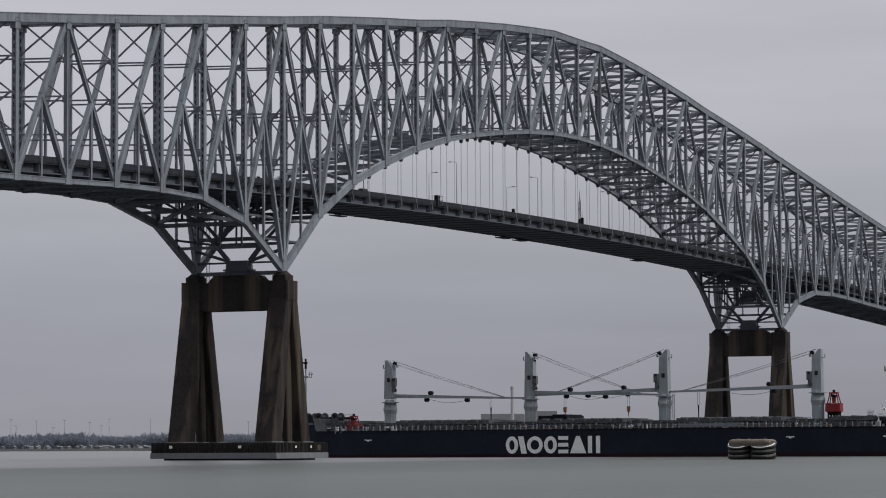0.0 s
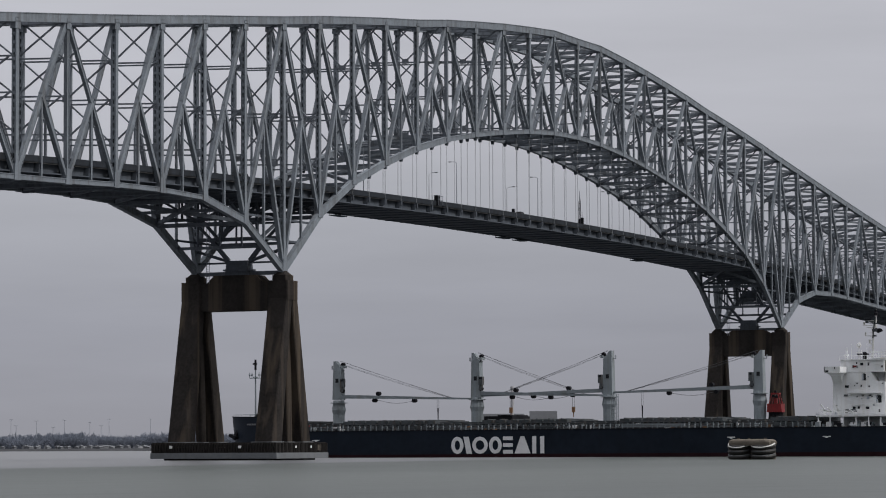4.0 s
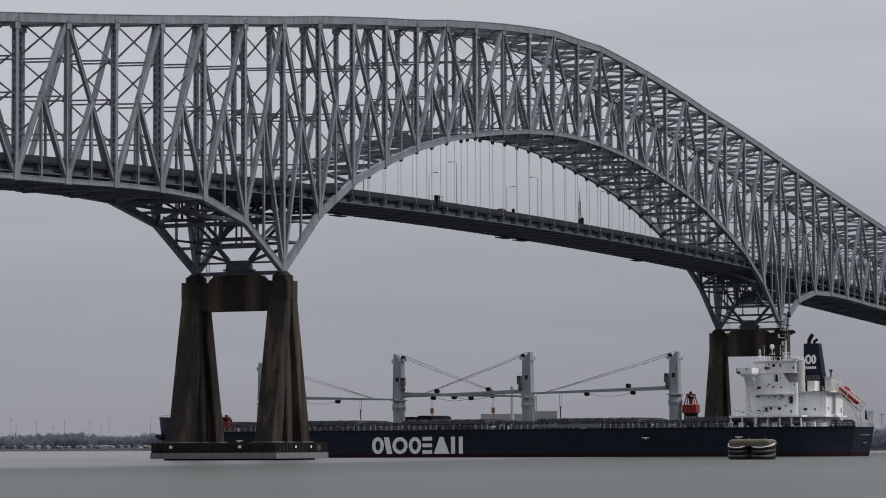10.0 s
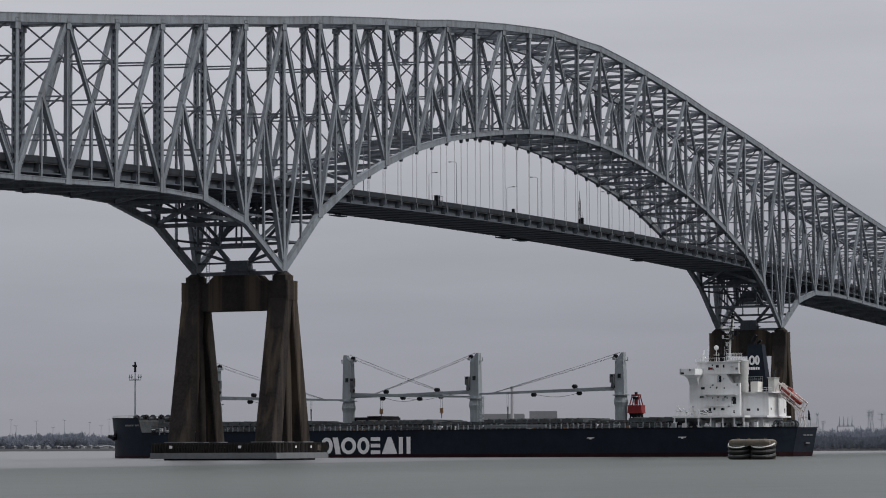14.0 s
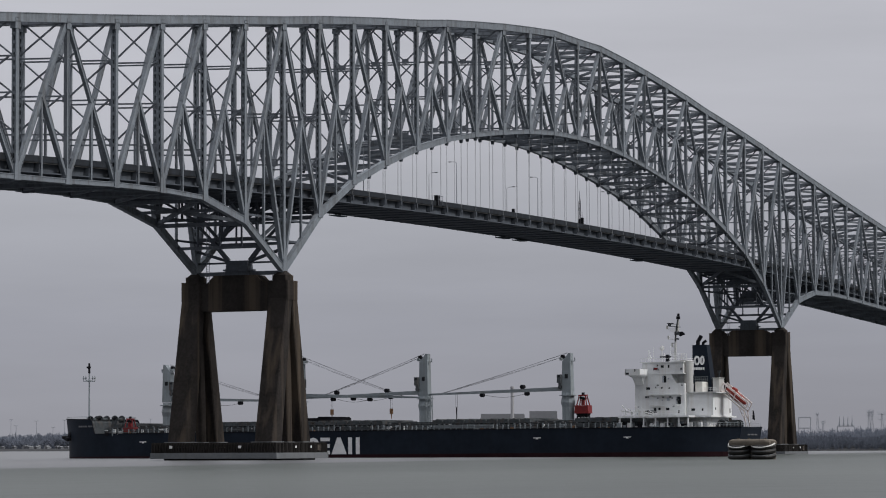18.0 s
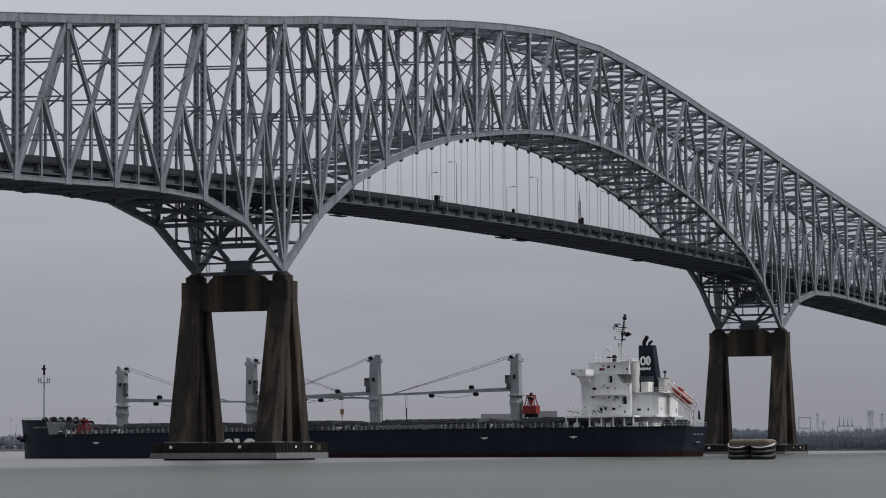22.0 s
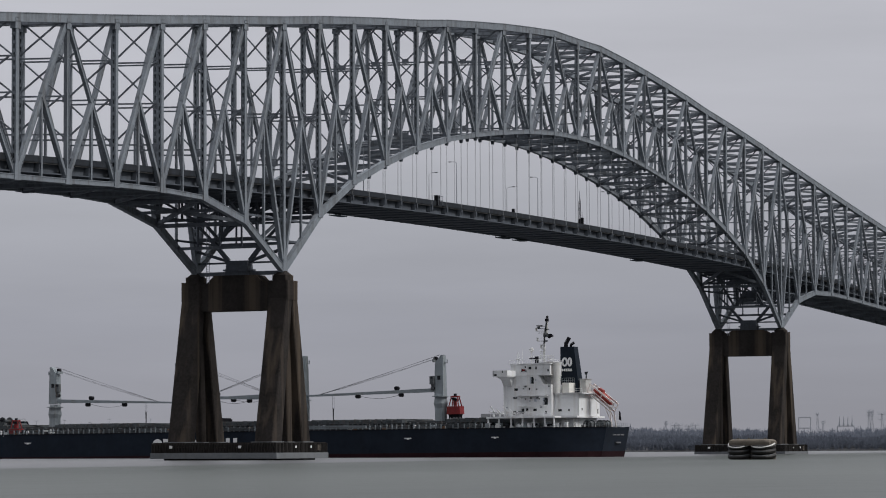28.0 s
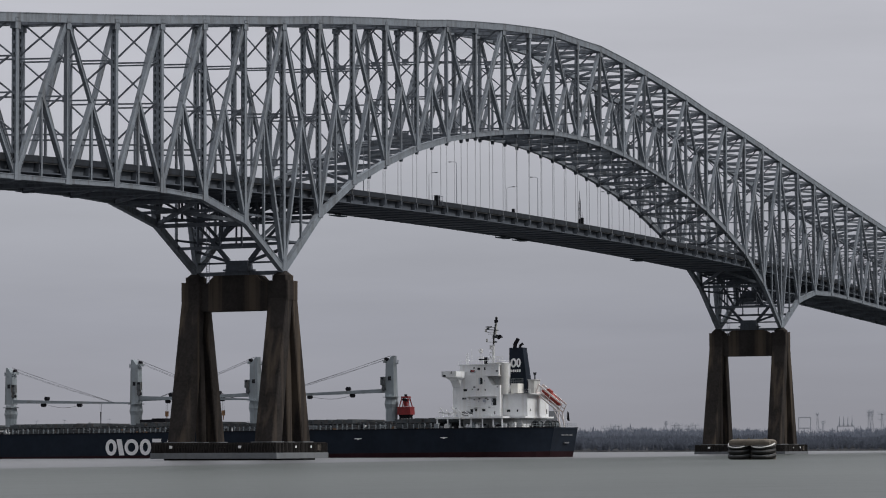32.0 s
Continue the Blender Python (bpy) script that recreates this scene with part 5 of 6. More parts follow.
    part("funnel_rail", s, CRANE, fun)
    part("engine_casing", Shape().box(-6.4, -1.2, -81.1, -79.2, 16.3, 19.0), CREAM, house, "cream engine casing")
    s = Shape()
    s.rod((-7.4, -77.7, 16.3), (-7.4, -77.7, 24.2), 1.15, 1.15, 18)
    part("vent_trunk", s, TRUNK, house, "tall pale grey ventilation trunk")
    part("vent_house", Shape().box(-2.6, 1.6, -84.2, -82.6, 16.35, 19.9).box(-2.8, 1.8, -84.4, -82.4, 19.9, 20.05), TRUNK, house)
    part("galley_flue", Shape().rod((-0.5, -83.6, 20.0), (-0.5, -83.6, 21.2), 0.18, 0.18, 8).rod((-0.5, -83.6, 21.2), (-0.5, -83.6, 21.9), 0.3, 0.48, 10), COAMING, house)
    # lifeboat on its ramp
    paint = mat("pale_pink_ramp_paint", (0.62, 0.56, 0.54), 0.5, vary=0.15, fine=3.0)
    ramp = part("lifeboat_ramp", Shape().beam((-1.5, -84.2, 16.6), (1.5, -84.2, 16.6), 0.3, 0.3, (0, 0, 1)), paint, ship, "pale pink lifeboat launching ramp")
    for x in (-1.5, 1.5):
        part("ramp_rail", Shape().beam((x, -85.0, 18.7), (x, -91.6, 13.4), 0.3, 0.42, (1, 0, 0)), paint, ramp)
        part("ramp_rail", Shape().beam((x, -84.2, 16.6), (x, -90.6, 11.4), 0.28, 0.34, (1, 0, 0)), paint, ramp)
        part("ramp_rail", Shape().beam((x, -85.6, 16.9), (x, -91.0, 12.3), 0.2, 0.22, (1, 0, 0)), paint, ramp)
        for t in (0.0, 0.5, 1.0):
            part("ramp_post", Shape().beam((x, -84.2 - 6.4 * t, 16.6 - 5.2 * t), (x, -85.0 - 6.6 * t, 18.7 - 5.3 * t), 0.18, 0.2, (1, 0, 0)), paint, ramp)
        part("ramp_leg", Shape().beam((x, -90.4, 11.6), (x, -91.0, 6.9), 0.24, 0.24, (1, 0, 0)), paint, ramp)
        part("ramp_leg", Shape().beam((x, -88.9, 12.8), (x, -90.7, 9.0), 0.2, 0.2, (1, 0, 0)), paint, ramp)
    boat = Shape().ball((0, 0, 0), 1.15, 3.35, 1.05, 14, 10)
    turn = Matrix.Translation((0, -88.0, 15.3)) @ Matrix.Rotation(radians(39), 4, "X")
    s = Shape()
    s.add([turn @ Vector(p) for p in boat.v], boat.f)
    lifeboat = thing("lifeboat", "orange-red free-fall lifeboat on the ship's stern ramp", "lifeboat", (140, -38.5, 0))
    part("boat_hull", s, ORANGE, lifeboat, smooth=True)
    cab = Shape().hexa([(-0.75, 0.4, 0.75), (0.75, 0.4, 0.75), (0.75, 2.4, 0.5), (-0.75, 2.4, 0.5)], [(-0.55, 0.8, 1.5), (0.55, 0.8, 1.5), (0.55, 2.0, 1.4), (-0.55, 2.0, 1.4)])
    s = Shape()
    s.add([turn @ Vector(p) for p in cab.v], cab.f)
    part("boat_cabin", s, ORANGE, lifeboat)
    CARRIED.append(lifeboat)
    # radar mast
    s = Shape()
    s.beam((0, -71.6, 24.1), (0, -71.9, 32.4), 0.45, 0.5, (1, 0, 0), 0.35, 0.4)
    s.beam((0, -72.2, 32.2), (0, -72.6, 35.2), 0.7, 0.9, (1, 0, 0), 0.35, 0.4)
    for z, a, b in ((34.0, -72.4, -70.0), (32.8, -72.4, -69.9), (32.3, -72.2, -70.2), (30.2, -72.0, -69.8), (29.2, -72.0, -70.6), (28.3, -72.0, -70.9), (27.4, -72.0, -70.7), (26.4, -72.0, -70.9)):
        s.beam((0, a, z), (0, b, z), 0.3, 0.14, (1, 0, 0))
    for z, y in ((30.2, -69.9), (32.8, -69.6), (28.3, -70.9)):
        s.box(-0.2, 0.2, y - 0.2, y + 0.2, z, z + 0.9)
    s.beam((0, -72.5, 34.8), (0, -72.8, 36.9), 0.4, 0.5, (1, 0, 0), 0.2, 0.2)
    s.rod((0, -71.5, 25.0), (0, -70.6, 27.0), 0.06, 0.06, 5)
    for z in range(25, 33):
        s.rod((0, -70.9, z), (0, -71.8, z), 0.04, 0.04, 5)
    radar = part("radar_mast", s, TRUNK, house)
    s = Shape()
    s.beam((-0.3, -71.8, 29.6), (-0.3, -72.5, 35.0), 0.16, 0.3, (1, 0, 0))
    s.beam((-0.3, -73.3, 33.2), (-0.3, -70.2, 33.5), 0.16, 0.2, (1, 0, 0))
    s.box(-0.5, 0.1, -70.6, -70.0, 33.5, 34.0)
    s.box(-0.5, 0.1, -72.9, -71.7, 31.2, 31.9)
    s.box(-0.5, 0.1, -72.7, -72.0, 30.0, 30.4)
    part("mast_gear", s, COAMING, radar, "dark lamps and brackets on the mast")
    for e in (-1, 1):
        part("mast_stay", Shape().beam((e * 1.5, -71.4 + e * 0.5, 24.1), (0, -71.8, 29.5), 0.16, 0.16, (1, 0, 0)), TRUNK, radar)
    part("radar_scanner", Shape().box(-0.2, 0.2, -71.3, -69.6, 34.1, 34.32), BLACK, radar)
    part("mast_lamp", Shape().box(-0.4, 0.4, -73.0, -72.2, 35.3, 36.0).box(-0.3, 0.3, -72.9, -72.4, 36.1, 36.7), BLACK, radar)
    part("radar_scanner", Shape().box(-0.35, 0.35, -70.0, -69.2, 24.4, 26.2).box(-0.3, 0.3, -70.6, -67.6, 25.5, 25.8), BLACK, radar)
    s = Shape()
    low, high = [(0, -72.4, 31.4), (0.1, -73.1, 30.8), (-0.1, -73.8, 31.1), (0.1, -74.4, 31.3)], [(0, -72.3, 32.4), (0.1, -73.0, 32.0), (-0.1, -73.7, 32.1), (0.1, -74.2, 31.7)]
    for i in range(3):
        a, b, c, d = low[i], low[i + 1], high[i + 1], high[i]
        off = Vector((0.05, 0, 0))
        s.hexa([a, b, Vector(b) + off, Vector(a) + off], [d, c, Vector(c) + off, Vector(d) + off])
    part("signal_flag", s, BLACK, radar, "dark signal flag on the mast")
    s = Shape()
    s.rod((0, -68.1, 24.3), (0, -68.1, 27.4), 0.13, 0.1, 8)
    s.box(-0.5, 0.5, -68.7, -67.5, 26.0, 26.12)
    s.beam((0.4, -68.6, 24.3), (0.4, -68.6, 26.6), 0.12, 0.12, (1, 0, 0))
    part("dome_post", s, WHITE, house)
    s = Shape()
    for dy in (-0.35, 0.35):
        s.beam((-5.0, -66.4 + dy, 24.2), (-5.0, -66.4 + dy * 0.3, 27.2), 0.1, 0.1, (1, 0, 0))
    for i in range(4):
        s.beam((-5.0, -66.75 + i * 0.06, 24.5 + i * 0.7), (-5.0, -66.05 - i * 0.06, 24.9 + i * 0.7), 0.08, 0.08, (1, 0, 0))
    s.box(-5.3, -4.7, -66.9, -65.9, 25.2, 25.5)
    part("aerial_frame", s, WHITE, house)
    for x, y, z in ((4.0, -69.0, 28.6), (-5.0, -67.6, 28.2), (-8.0, -67.4, 27.0)):
        part("aerial", Shape().rod((x, y, 24.3), (x, y, z), 0.05, 0.03, 6), WHITE, house)
    part("satellite_dome", Shape().ball((0, -68.1, 27.9), 0.62, 0.62, 0.66, 12, 8), WHITE, house)


build_ship()

# ---- dolphin in the river ----
dolphin = thing("fender_dolphin", "round weathered concrete dolphin hung with black rubber fenders and pale ropes", "dolphin", (-31.7, -118.9, 0.5))
dolphin.scale = (0.83, 0.83, 0.83)


def build_dolphin():
    s = Shape()
    for y in (-2.6, 2.6):
        s.rod((0, y, -3), (0, y, 4.1), 2.95, 2.85, 24)
    part("core", s, DOLPHIN, dolphin)
    s = Shape()
    prof = [(-2.9, -5.0), (2.9, -5.0), (3.3, -4.2), (3.3, 4.2), (2.9, 5.0), (-2.9, 5.0), (-3.3, 4.2), (-3.3, -4.2)]
    rings = [(3.1, 0.97), (3.8, 1.0), (4.2, 0.97), (4.45, 0.91), (4.58, 0.82)]
    for (za, ka), (zb, kb) in zip(rings, rings[1:]):
        s.hexa([(x * ka, y * ka, za) for x, y in prof], [(x * kb, y * kb, zb) for x, y in prof])
    part("cap", s, DOLPHIN, dolphin)
    for yc in (-2.8, 2.8):
        for z, rr in ((0.35, 0.62), (1.55, 0.6), (2.65, 0.62)):
            s = Shape()
            pts = []
            for i in range(13):
                a = math.pi * (i / 12)
                pts.append((-math.sin(a) * 3.1 - 0.3, yc + math.cos(a) * 2.5, z + 0.35 * (1 - math.sin(a))))
            s.tube(pts, rr, 8)
            part("rubber_fender", s, RUBBER, dolphin)
        for z, sag in ((3.6, 1.0), (2.5, 0.9), (1.2, 0.55)):
            s = Shape()
            pts = []
            for i in range(15):
                t = i / 14
                a = math.pi * t
                pts.append((-math.sin(a) * 3.35 - 0.55, yc + math.cos(a) * 2.8, z - sag * math.sin(math.pi * t)))
            s.tube(pts, 0.17 if z > 3 else 0.1, 7)
            part("rope", s, ROPE if z > 3 else (COAMING if z > 2 else SLAB), dolphin, "draped mooring rope")
    s = Shape()
    for y in (-3.6, 0.4, 3.0):
        s.rod((-1.5, y, 4.45), (-1.5, y, 4.85), 0.25, 0.3, 8)
    part("bollard", s, DOLPHIN, dolphin)


build_dolphin()


# ---- things on the deck ----
def build_lamp(x, y, e, paint, r):
    lamp = thing("street_lamp", "slender grey street lamp with a curved arm on the bridge deck", "street lamp", (x, y, rail_z(x) - 1.0), "street lamps")
    s = Shape()
    s.rod((0, 0, 0), (0, 0, 11.2), r, 0.06, 8)
    part("pole", s, paint, lamp)
    s = Shape()
    pts = [(0, 0, 11.1), (0.15, e * 0.3, 11.5), (0.3, e * 0.9, 11.65), (0.3, e * 1.7, 11.65)]
    s.tube(pts, 0.05, 6)
    part("arm", s, paint, lamp)
    part("lamp_head", Shape().box(0.1, 0.5, min(e * 1.6, e * 2.3), max(e * 1.6, e * 2.3), 11.55, 11.75), SLAB, lamp)


for x in (44.5, 99.4, 153.8, 207.7):
    build_lamp(x, 0.75, 1, STEEL_DIM, 0.12)
for x in (127.6, 180.8,):
    build_lamp(x, W - 0.75, -1, HANGER, 0.12)


def build_deck_things():
    x = 86.0
    z = rail_z(x)
    cab = thing("equipment_cabin", "small dark equipment cabin with a railing at the bridge edge", "cabin", (x, 0.3, z - 1.2))
    part("box", Shape().box(-0.55, 0.55, -0.6, 0.5, 0.1, 2.5), BLACK, cab)
    s = Shape()
    for i in (-1.4, 1.4):
        for y in (-1.0, 0.6):
            s.rod((i, y, 0), (i, y, 2.4), 0.06, 0.06, 5)
    for zz in (1.3, 2.3):
        s.tube([(-1.4, -1.0, zz), (1.4, -1.0, zz), (1.4, 0.6, zz)], 0.05, 5)
    part("railing", s, STEEL_DIM, cab)
    x = 184.0
    z = rail_z(x)
    gan = thing("signal_mast", "dark steel signal mast with aerials at the bridge edge", "mast", (x, 0.5, z - 1.2))
    body = Shape()
    for dx in (-0.22, 0.22):
        for dy in (-0.22, 0.22):
            body.rod((dx, dy, 0), (dx * 0.7, dy * 0.7, 7.4), 0.06, 0.06, 5)
    for i in range(11):
        z0 = 0.3 + i * 0.62
        body.beam((-0.22, -0.22, z0), (0.22, -0.22, z0 + 0.55), 0.05, 0.05)
        body.beam((-0.22, 0.22, z0 + 0.55), (-0.22, -0.22, z0), 0.05, 0.05, (1, 0, 0))
    body.box(-0.3, 0.3, -0.3, 0.3, 0.6, 2.4)
    part("mast_body", body, BLACK, gan)
    part("aerial", Shape().rod((0, 0, 7.4), (0, 0, 10.2), 0.08, 0.05, 6).rod((0.75, 0, 4.6), (0.75, 0, 8.0), 0.06, 0.05, 6).beam((0, 0, 4.4), (0.75, 0, 4.4), 0.08, 0.08).rod((-0.55, 0, 4.6), (-0.55, 0, 5.8), 0.12, 0.12, 6).beam((0, 0, 5.2), (-0.55, 0, 5.2), 0.08, 0.08), BLACK, gan)
    part("side_box", Shape().box(1.6, 2.2, -0.4, 0.3, 0.0, 2.9).rod((1.9, 0, 2.9), (1.9, 0, 4.6), 0.07, 0.05, 6), BLACK, gan)
    x = 136.0
    sign = thing("signal_box", "small dark signal box on a post at the bridge edge", "signal box", (x, 0.5, rail_z(x) - 1.2))
    part("post", Shape().rod((0, 0, 0), (0, 0, 1.6), 0.1, 0.1, 6), BLACK, sign)
    part("box", Shape().box(-0.4, 0.4, -0.3, 0.3, 1.2, 2.1), BLACK, sign)
    for x, y in ((71, W - 1.5), (176, W - 1.5), (188, W - 1.5), (283, W - 1.5), (415, 1.5), (520, 1.5)):
        z = rail_z(x) - 3.5
        pl = thing("maintenance_platform", "dark steel maintenance platform slung under the bridge deck", "platform", (x, y, z), "maintenance platforms")
        part("grating", Shape().box(-3.2, 3.2, -1.0, 1.0, -0.5, -0.3), DECKSTEEL, pl)
        for a in (-3.0, 3.0):
            for b in (-0.9, 0.9):
                part("suspension_rod", Shape().rod((a, b, -0.4), (a, b, 0.6), 0.06, 0.06, 5), DECKSTEEL, pl)


build_deck_things()


# ---- cars on the deck ----
def build_car(paint, label, tall=1.5, long=4.6):
    car = thing("car", label, "car", group="cars on the bridge")
    s = Shape()
    h = long / 2
    s.hexa([(-h, -0.9, 0.35), (h, -0.9, 0.35), (h, 0.9, 0.35), (-h, 0.9, 0.35)], [(-h + 0.1, -0.88, 0.95), (h - 0.2, -0.88, 0.85), (h - 0.2, 0.88, 0.85), (-h + 0.1, 0.88, 0.95)])
    s.hexa([(-h + 0.3, -0.85, 0.92), (h - 1.3, -0.85, 0.88), (h - 1.3, 0.85, 0.88), (-h + 0.3, 0.85, 0.92)], [(-h + 0.8, -0.68, tall), (h - 2.1, -0.68, tall), (h - 2.1, 0.68, tall), (-h + 0.8, 0.68, tall)])
    part("body", s, paint, car)
    wm = Shape().rod((0, -0.12, 0), (0, 0.12, 0), 0.34, 0.34, 14).mesh("wheel", RUBBER)
    for x in (-h + 0.85, h - 0.9):
        for y in (-0.82, 0.82):
            part("wheel", wm, RUBBER, car, at=(x, y, 0.34))
    for e in (-1, 1):
        s = Shape()
        s.hexa([(-h + 0.75, e * 0.80, 1.0), (h - 1.6, e * 0.80, 1.0), (h - 1.6, e * 0.86, 1.0), (-h + 0.75, e * 0.86, 1.0)], [(-h + 1.0, e * 0.68, tall - 0.1), (h - 2.15, e * 0.68, tall - 0.1), (h - 2.15, e * 0.74, tall - 0.1), (-h + 1.0, e * 0.74, tall - 0.1)])
        part("side_window", s, GLASS, car)
    return car


# car, lane, place at the start, place at the end
CARS = [(build_car(CARPAINT[0], "dark sport utility car driving over the bridge", 1.95, 4.9), 3.2, 50.0, 588.0),
        (build_car(CARPAINT[1], "silver sport utility car driving over the bridge", 1.75, 4.7), 3.2, -5.5, 581.0),
        (build_car(CARPAINT[1], "grey car driving over the bridge", 1.8, 4.6), 6.8, -55.0, 588.0),
        (build_car(CARPAINT[0], "black sport utility car driving over the bridge", 1.95, 4.9), 3.2, -109.0, 574.0),
        (build_car(CARPAINT[2], "white car driving over the bridge", 1.5, 4.6), 6.8, -172.0, 581.0)]


# ---- the far shores ----
def shore_frame(cx, cy, turn):
    return Matrix.Translation((cx, cy, 0)) @ Matrix.Rotation(turn, 4, "Z")


def bare_woods(name, m, length, depth, height, count, material, label, seed, spread=0.22, twigs=45, thick=0.016):
    """Bare winter woods: thin upright twigs fanning out from each trunk, with an uneven, feathery top."""
    rnd = random.Random(seed)
    vs, fs = [], []
    for i in range(count):
        u, v = rnd.uniform(-length / 2, length / 2), rnd.uniform(0, depth)
        h = height * (0.74 + 0.42 * noise.noise((u * 0.007, v * 0.01, seed)) + 0.16 * noise.noise((u * 0.04, v * 0.03, seed + 5)) + rnd.uniform(-0.13, 0.13))
        r = h * spread * rnd.uniform(0.7, 1.3)
        c = m @ Vector((u, v, 0))
        for j in range(twigs):
            a, q, f = rnd.uniform(0, 6.28), rnd.random() ** 0.6, rnd.uniform(0.0, 0.86)
            out = r * q * (0.5 + 1.1 * f if f < 0.45 else 1.0 - 0.9 * (f - 0.45) ** 1.5)
            z = h * f * (1 - 0.22 * q)
            dx, dy = math.cos(a), math.sin(a)
            w = h * thick * rnd.uniform(0.6, 1.5)
            x0, y0 = c.x + dx * out * 0.4, c.y + dy * out * 0.4
            n = len(vs)
            vs += [(x0 - dy * w, y0 + dx * w, c.z + z), (x0 + dy * w, y0 - dx * w, c.z + z), (c.x + dx * out, c.y + dy * out, c.z + z + h * rnd.uniform(0.08, 0.2))]
            fs.append((n, n + 1, n + 2))
    s = Shape()
    s.v, s.f = vs, fs
    return whole(name, s, material, label, "woods", kind="stuff")


def build_right_shore():
    m = shore_frame(855, 140, radians(-38))
    s = Shape()
    n = 40
    rnd = random.Random(2)
    front, back = [], []
    for i in range(n + 1):
        u = -161 + 721 * i / n
        front.append(m @ Vector((u, rnd.uniform(-5, 5), -1.0)))
        back.append(m @ Vector((u, 42, 3.0)))
    far = [m @ Vector((700 + 1590 * i / n, 1500, 3.0)) for i in range(n + 1)]
    for i in range(n):
        s.add([front[i], front[i + 1], back[i + 1], back[i]], [(0, 1, 2, 3)])
        s.add([back[i], back[i + 1], far[i + 1], far[i]], [(0, 1, 2, 3)])
    whole("shore", s, EARTH, "low earth shore across the river", "shore", kind="structure")
    bare_woods("winter_woods", m @ Matrix.Translation((182, 10, 1.0)), 630, 84, 8.7, 4600, WOODS, "bare grey winter woods along the far shore", 7, 0.36, 95, 0.016)
    # the back row takes the paler colour with haze painted in
    bare_woods("winter_woods", m @ Matrix.Translation((182, 140, 2.7)), 630, 140, 13.2, 3200, HAZED_WOODS, "thin taller bare trees behind the shore woods", 17, 0.32, 80, 0.012)


build_right_shore()


def pylon(x, y, z, h, arms, spread, label="lattice steel power pylon beyond the shore"):
    t = thing("power_pylon", label, "pylon", (x, y, z), "power pylons")
    s = Shape()
    b = h * 0.06
    for dx in (-1, 1):
        for dy in (-1, 1):
            s.beam((dx * b, dy * b, 0), (dx * b * 0.2, dy * b * 0.2, h), 0.17, 0.17)
    n = 6
    for i in range(n):
        z0, z1 = h * i / n, h * (i + 1) / n
        b0, b1 = b * (1 - 0.8 * i / n), b * (1 - 0.8 * (i + 1) / n)
        s.beam((-b0, -b0, z0), (b1, -b1, z1), 0.11, 0.11)
        s.beam((-b0, b0, z0), (-b1, -b1, z1), 0.11, 0.11, (1, 0, 0))
        s.beam((b0, -b0, z0), (-b1, -b1, z1), 0.11, 0.11)
    part("lattice", s, PYLON, t)
    for f in arms:
        s = Shape()
        s.beam((-spread * 0.4, -spread * 0.92, h * f), (spread * 0.4, spread * 0.92, h * f), 0.3, 0.4, (0, 0, 1))
        for e in (-1, -0.5, 0.5, 1):
            s.rod((e * spread * 0.4, e * spread * 0.92, h * f), (e * spread * 0.4, e * spread * 0.92, h * f + 2.5), 0.25, 0.1, 5)
        part("crossarm", s, PYLON, t)
    return t


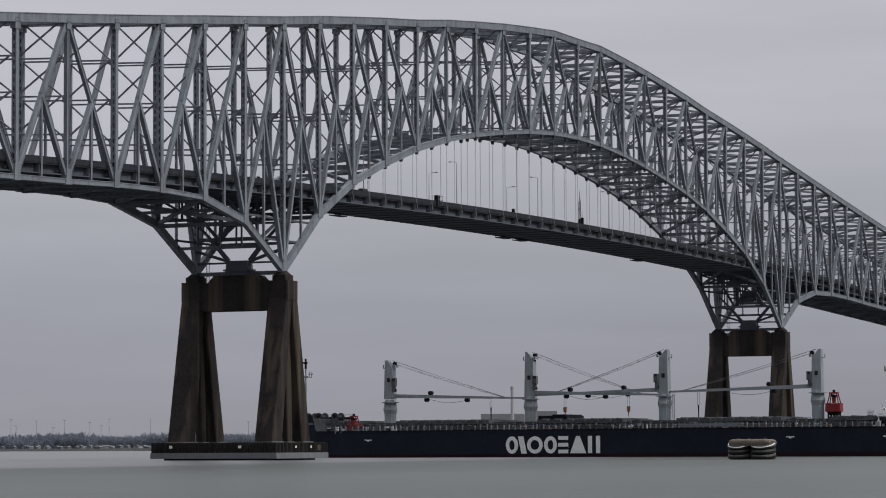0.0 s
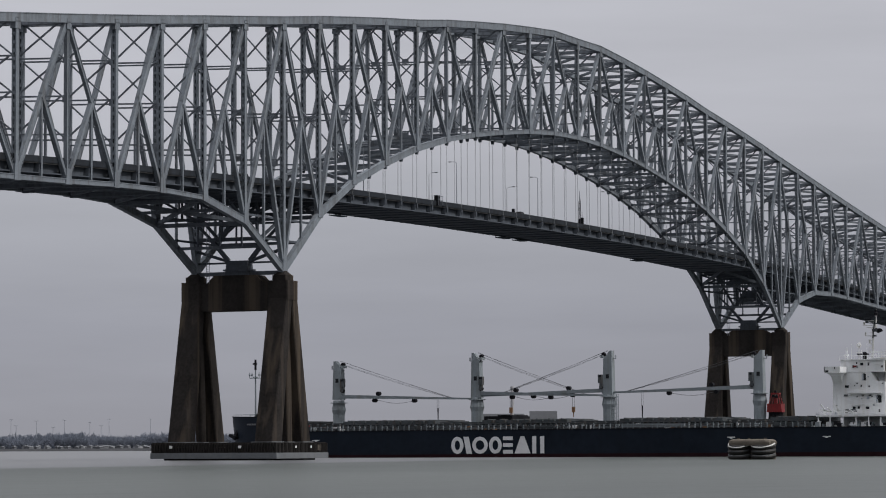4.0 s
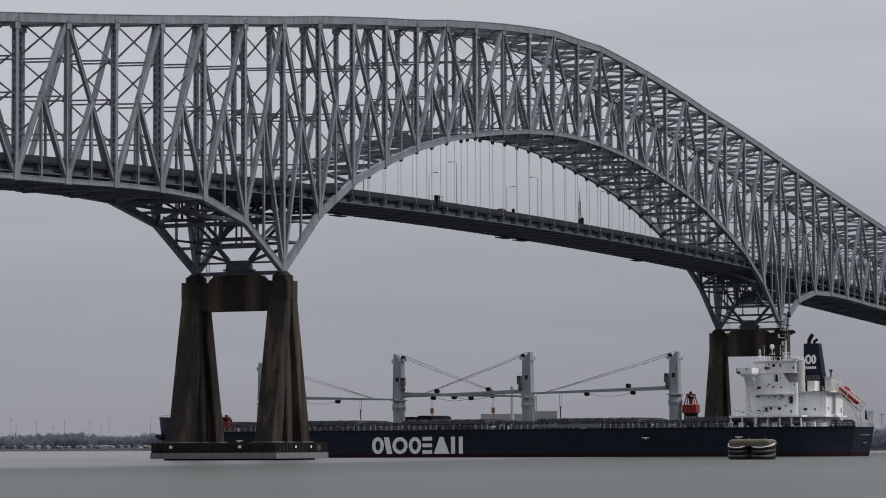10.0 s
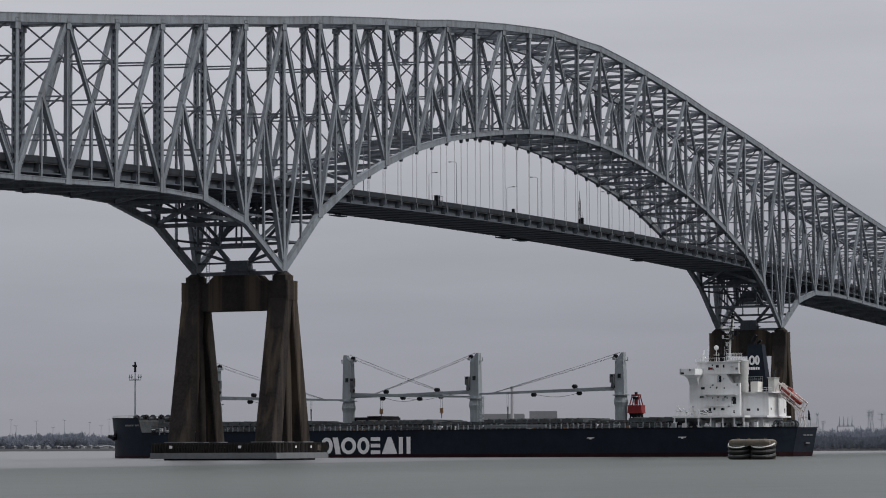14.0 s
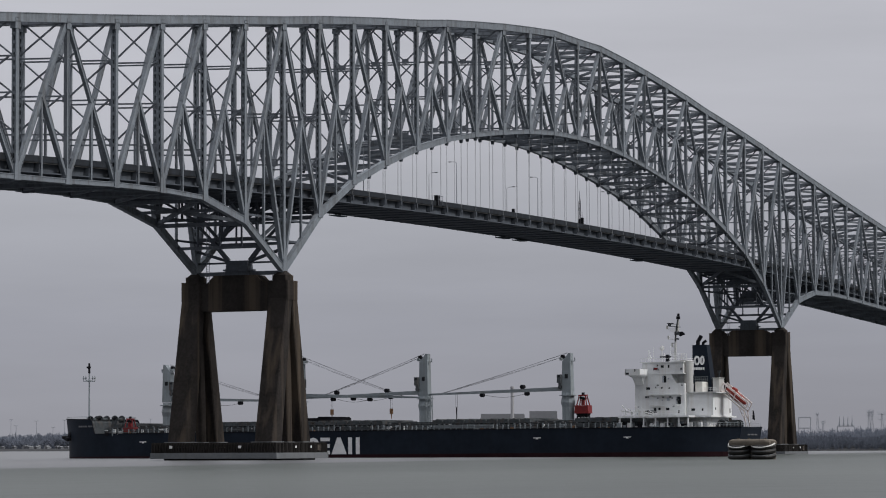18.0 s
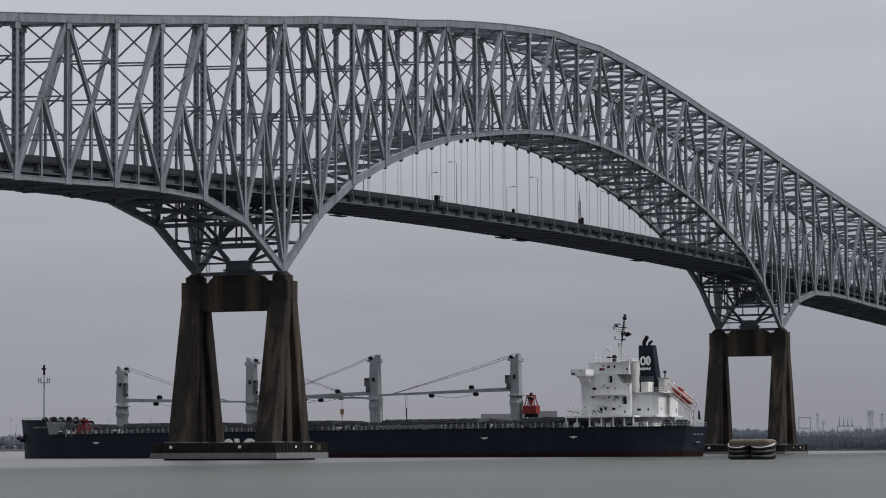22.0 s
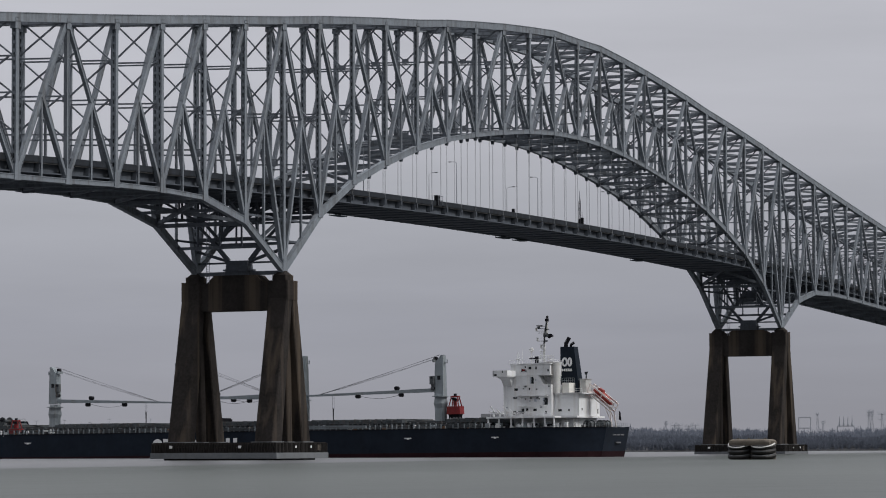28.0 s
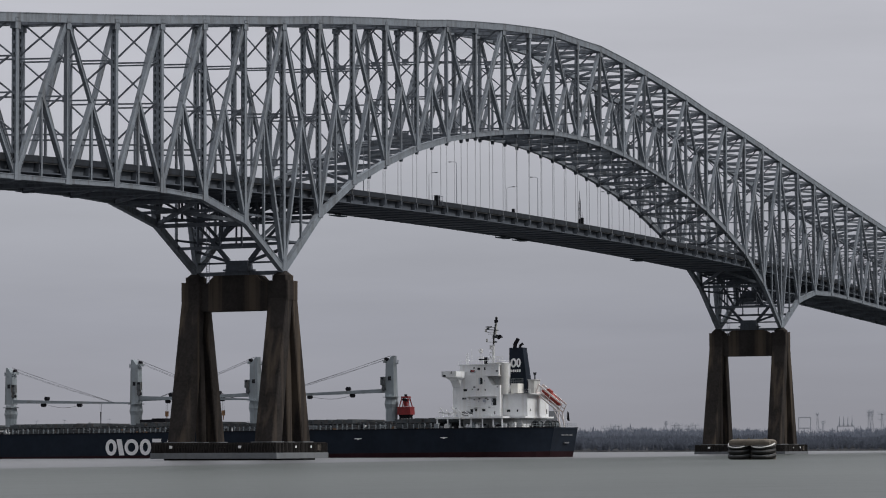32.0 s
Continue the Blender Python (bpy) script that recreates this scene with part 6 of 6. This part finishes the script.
def build_right_things():
    def at(bearing, dist):
        """A place beyond the river, by its bearing in degrees and its distance from the near bank."""
        a = radians(bearing)
        return Vector((-601.76 + dist * math.cos(a), -304.02 + dist * math.sin(a), 0))
    for bearing, h, arms, sp in ((20.74, 20, (0.75, 0.95), 5), (20.57, 22, (0.8, 0.95), 5), (20.485, 22, (0.8, 0.95), 5), (20.252, 17, (0.9,), 4), (20.062, 15, (0.9,), 4), (19.596, 27, (0.85,), 3), (19.437, 23, (0.8, 0.95), 6), (19.353, 23, (0.8, 0.95), 6), (19.173, 22, (0.8, 0.95), 6), (19.047, 23, (0.8, 0.95), 7), (16.784, 33, (0.97,), 2), (16.68, 26, (0.9,), 3), (15.833, 36, (0.85, 0.95), 3), (15.781, 36, (0.85, 0.95), 3), (15.593, 34, (0.78, 0.95), 6)):
        p = at(bearing, 2500)
        pylon(p.x, p.y, 3.0, h * 0.78, arms, sp * 0.7)
    # switchyard gantries
    for b0, b1, h in ((17.13, 16.91, 25.5), (16.418, 16.105, 18.5)):
        a, b = at(b0, 2450), at(b1, 2450)
        g = thing("switchyard_gantry", "steel switchyard gantry beyond the shore", "gantry", (a.x, a.y, 3.0), "switchyard gantries")
        d = b - a
        s = Shape()
        for p in (Vector(), d):
            s.beam(p, p + Vector((0, 0, h - 3)), 0.6, 0.6)
        part("post", s, PYLON, g)
        for z in (h - 3, h * 0.55):
            part("girder", Shape().beam(Vector((0, 0, z)), d + Vector((0, 0, z)), 0.8, 1.0, (0, 0, 1)), PYLON, g)
        s = Shape()
        for i in range(4):
            p = d * (i + 0.5) / 4
            s.rod(p + Vector((0, 0, h - 3)), p + Vector((0, 0, h + 5)), 1.0, 0.1, 4)
        part("spire", s, PYLON, g) if h < 20 else None
    for b0, b1, z1, dist in ((23.06, 22.24, 27, 2300), (22.15, 21.63, 29.5, 2350)):
        a, b = at(b0, dist), at(b1, dist)
        d = (b - a).normalized()
        c = Vector((-d.y, d.x, 0)) * -60
        s = Shape()
        low = [a, b, b - c, a - c]
        s.hexa([(p.x, p.y, 3) for p in low], [(p.x, p.y, z1) for p in low])
        s.hexa([(p.x, p.y, z1) for p in low], [(p.x * 0.98 + a.x * 0.02, p.y * 0.98 + a.y * 0.02, z1 + 1) for p in low])
        w = thing("warehouse", "long pale industrial shed beyond the river", "warehouse", group="industrial sheds")
        part("wall", s, FAR_SHED, w)
        s = Shape()
        for i in range(8):
            p = a.lerp(b, (i + 0.3) / 8) + c * -0.002
            q = a.lerp(b, (i + 0.7) / 8) + c * -0.002
            s.beam((p.x, p.y, z1 * 0.6), (q.x, q.y, z1 * 0.6), 0.4, 2.0, (0, 0, 1))
        part("window_band", s, PYLON, w)
    p = at(22.47, 2250)
    st = thing("chimney_stack", "thin pale industrial chimney beyond the river", "chimney", (p.x, p.y, 0))
    part("shaft", Shape().rod((0, 0, 0), (0, 0, 47), 1.5, 1.2, 12), HAZY, st)
    part("crown", Shape().rod((0, 0, 46), (0, 0, 47.5), 1.5, 1.5, 12), HAZY, st)
    return at


AT = build_right_things()


def build_left_shore():
    a, b = AT(39.154, 4200), AT(19.554, 3150)
    d = (b - a)
    m = Matrix.Translation(a) @ Matrix.Rotation(math.atan2(d.y, d.x), 4, "Z")
    length = d.length
    s = Shape()
    n = 30
    for i in range(n):
        u0, u1 = length * i / n, length * (i + 1) / n
        s.add([m @ Vector((u0, 0, -1)), m @ Vector((u1, 0, -1)), m @ Vector((u1, 25, 3.5)), m @ Vector((u0, 25, 3.5)), m @ Vector((u1, 500, 4)), m @ Vector((u0, 500, 4))], [(0, 1, 2, 3), (3, 2, 4, 5)])
    whole("shore", s, EARTH, "low distant shore across the wide river", "shore", kind="structure")
    bare_woods("distant_woods", m @ Matrix.Translation((length / 2, 130, 3)), length, 200, 23, 6000, HAZED_WOODS, "hazy distant woods on the far shore", 3, 0.46, 95, 0.02)
    rnd = random.Random(12)
    for i in range(96):
        u = length * (0.33 + 0.34 * rnd.random())
        p = m @ Vector((u, 26 + rnd.uniform(0, 90), 3.5))
        w, h, k = rnd.uniform(2, 10), rnd.uniform(0.6, 3.2), rnd.uniform(3, 8)
        wall = rnd.choice((FARWALL, FARWALL, FAR_SHED, HAZY, FARWALL))
        t = thing("far_building", "small grey building on the distant shore", "building", p, "buildings on the distant shore")
        part("wall", Shape().box(-w / 2, w / 2, -k / 2, k / 2, -1, h), wall, t)
        s = Shape()
        s.hexa([(-w / 2 - 0.5, -k / 2 - 0.5, h), (w / 2 + 0.5, -k / 2 - 0.5, h), (w / 2 + 0.5, k / 2 + 0.5, h), (-w / 2 - 0.5, k / 2 + 0.5, h)], [(-w / 2, -0.3, h + 1.4), (w / 2, -0.3, h + 1.4), (w / 2, 0.3, h + 1.4), (-w / 2, 0.3, h + 1.4)])
        part("roof", s, FARWALL, t)
    for bearing, h in ((31.816, 38), (31.346, 36), (30.834, 37), (30.362, 34), (30.005, 38), (29.237, 38), (31.722, 30), (31.043, 28), (30.152, 30), (27.41, 34)):
        p = AT(bearing, 3950)
        t = thing("light_mast", "tall thin light mast on the distant shore", "light mast", (p.x, p.y, 3), "light masts")
        part("pole", Shape().rod((0, 0, 0), (0, 0, h), 0.5, 0.3, 6), PYLON, t)
        part("lamp_ring", Shape().beam((-1.6, 1.6, h), (1.6, -1.6, h), 0.8, 0.9), PYLON, t)


build_left_shore()


# ---- what moves ----
TRIM = -0.36


def motions():
    way = [(0, -38.5), (3, -27.0), (6, -15.7), (9, -4.3), (13, 10.6), (16, 21.7), (20, 36.2), (23, 47.2), (28, 65.2), (32, 79.6)]
    for carried in [ship] + CARRIED:
        walk(carried, [(t, pose(140, y, DATUM.z, float(np.interp(t, (0, 13, 23), (-0.12, -0.12, TRIM))))) for t, y in way])
    for car, y, x0, end in CARS:
        rows = []
        for i in range(33):
            x = max(-138.0, min(end, x0 + 24.4 * i))
            rows.append((i, pose(x, y, rail_z(x) - 1.08 + DATUM.z)))
        walk(car, rows)


motions()
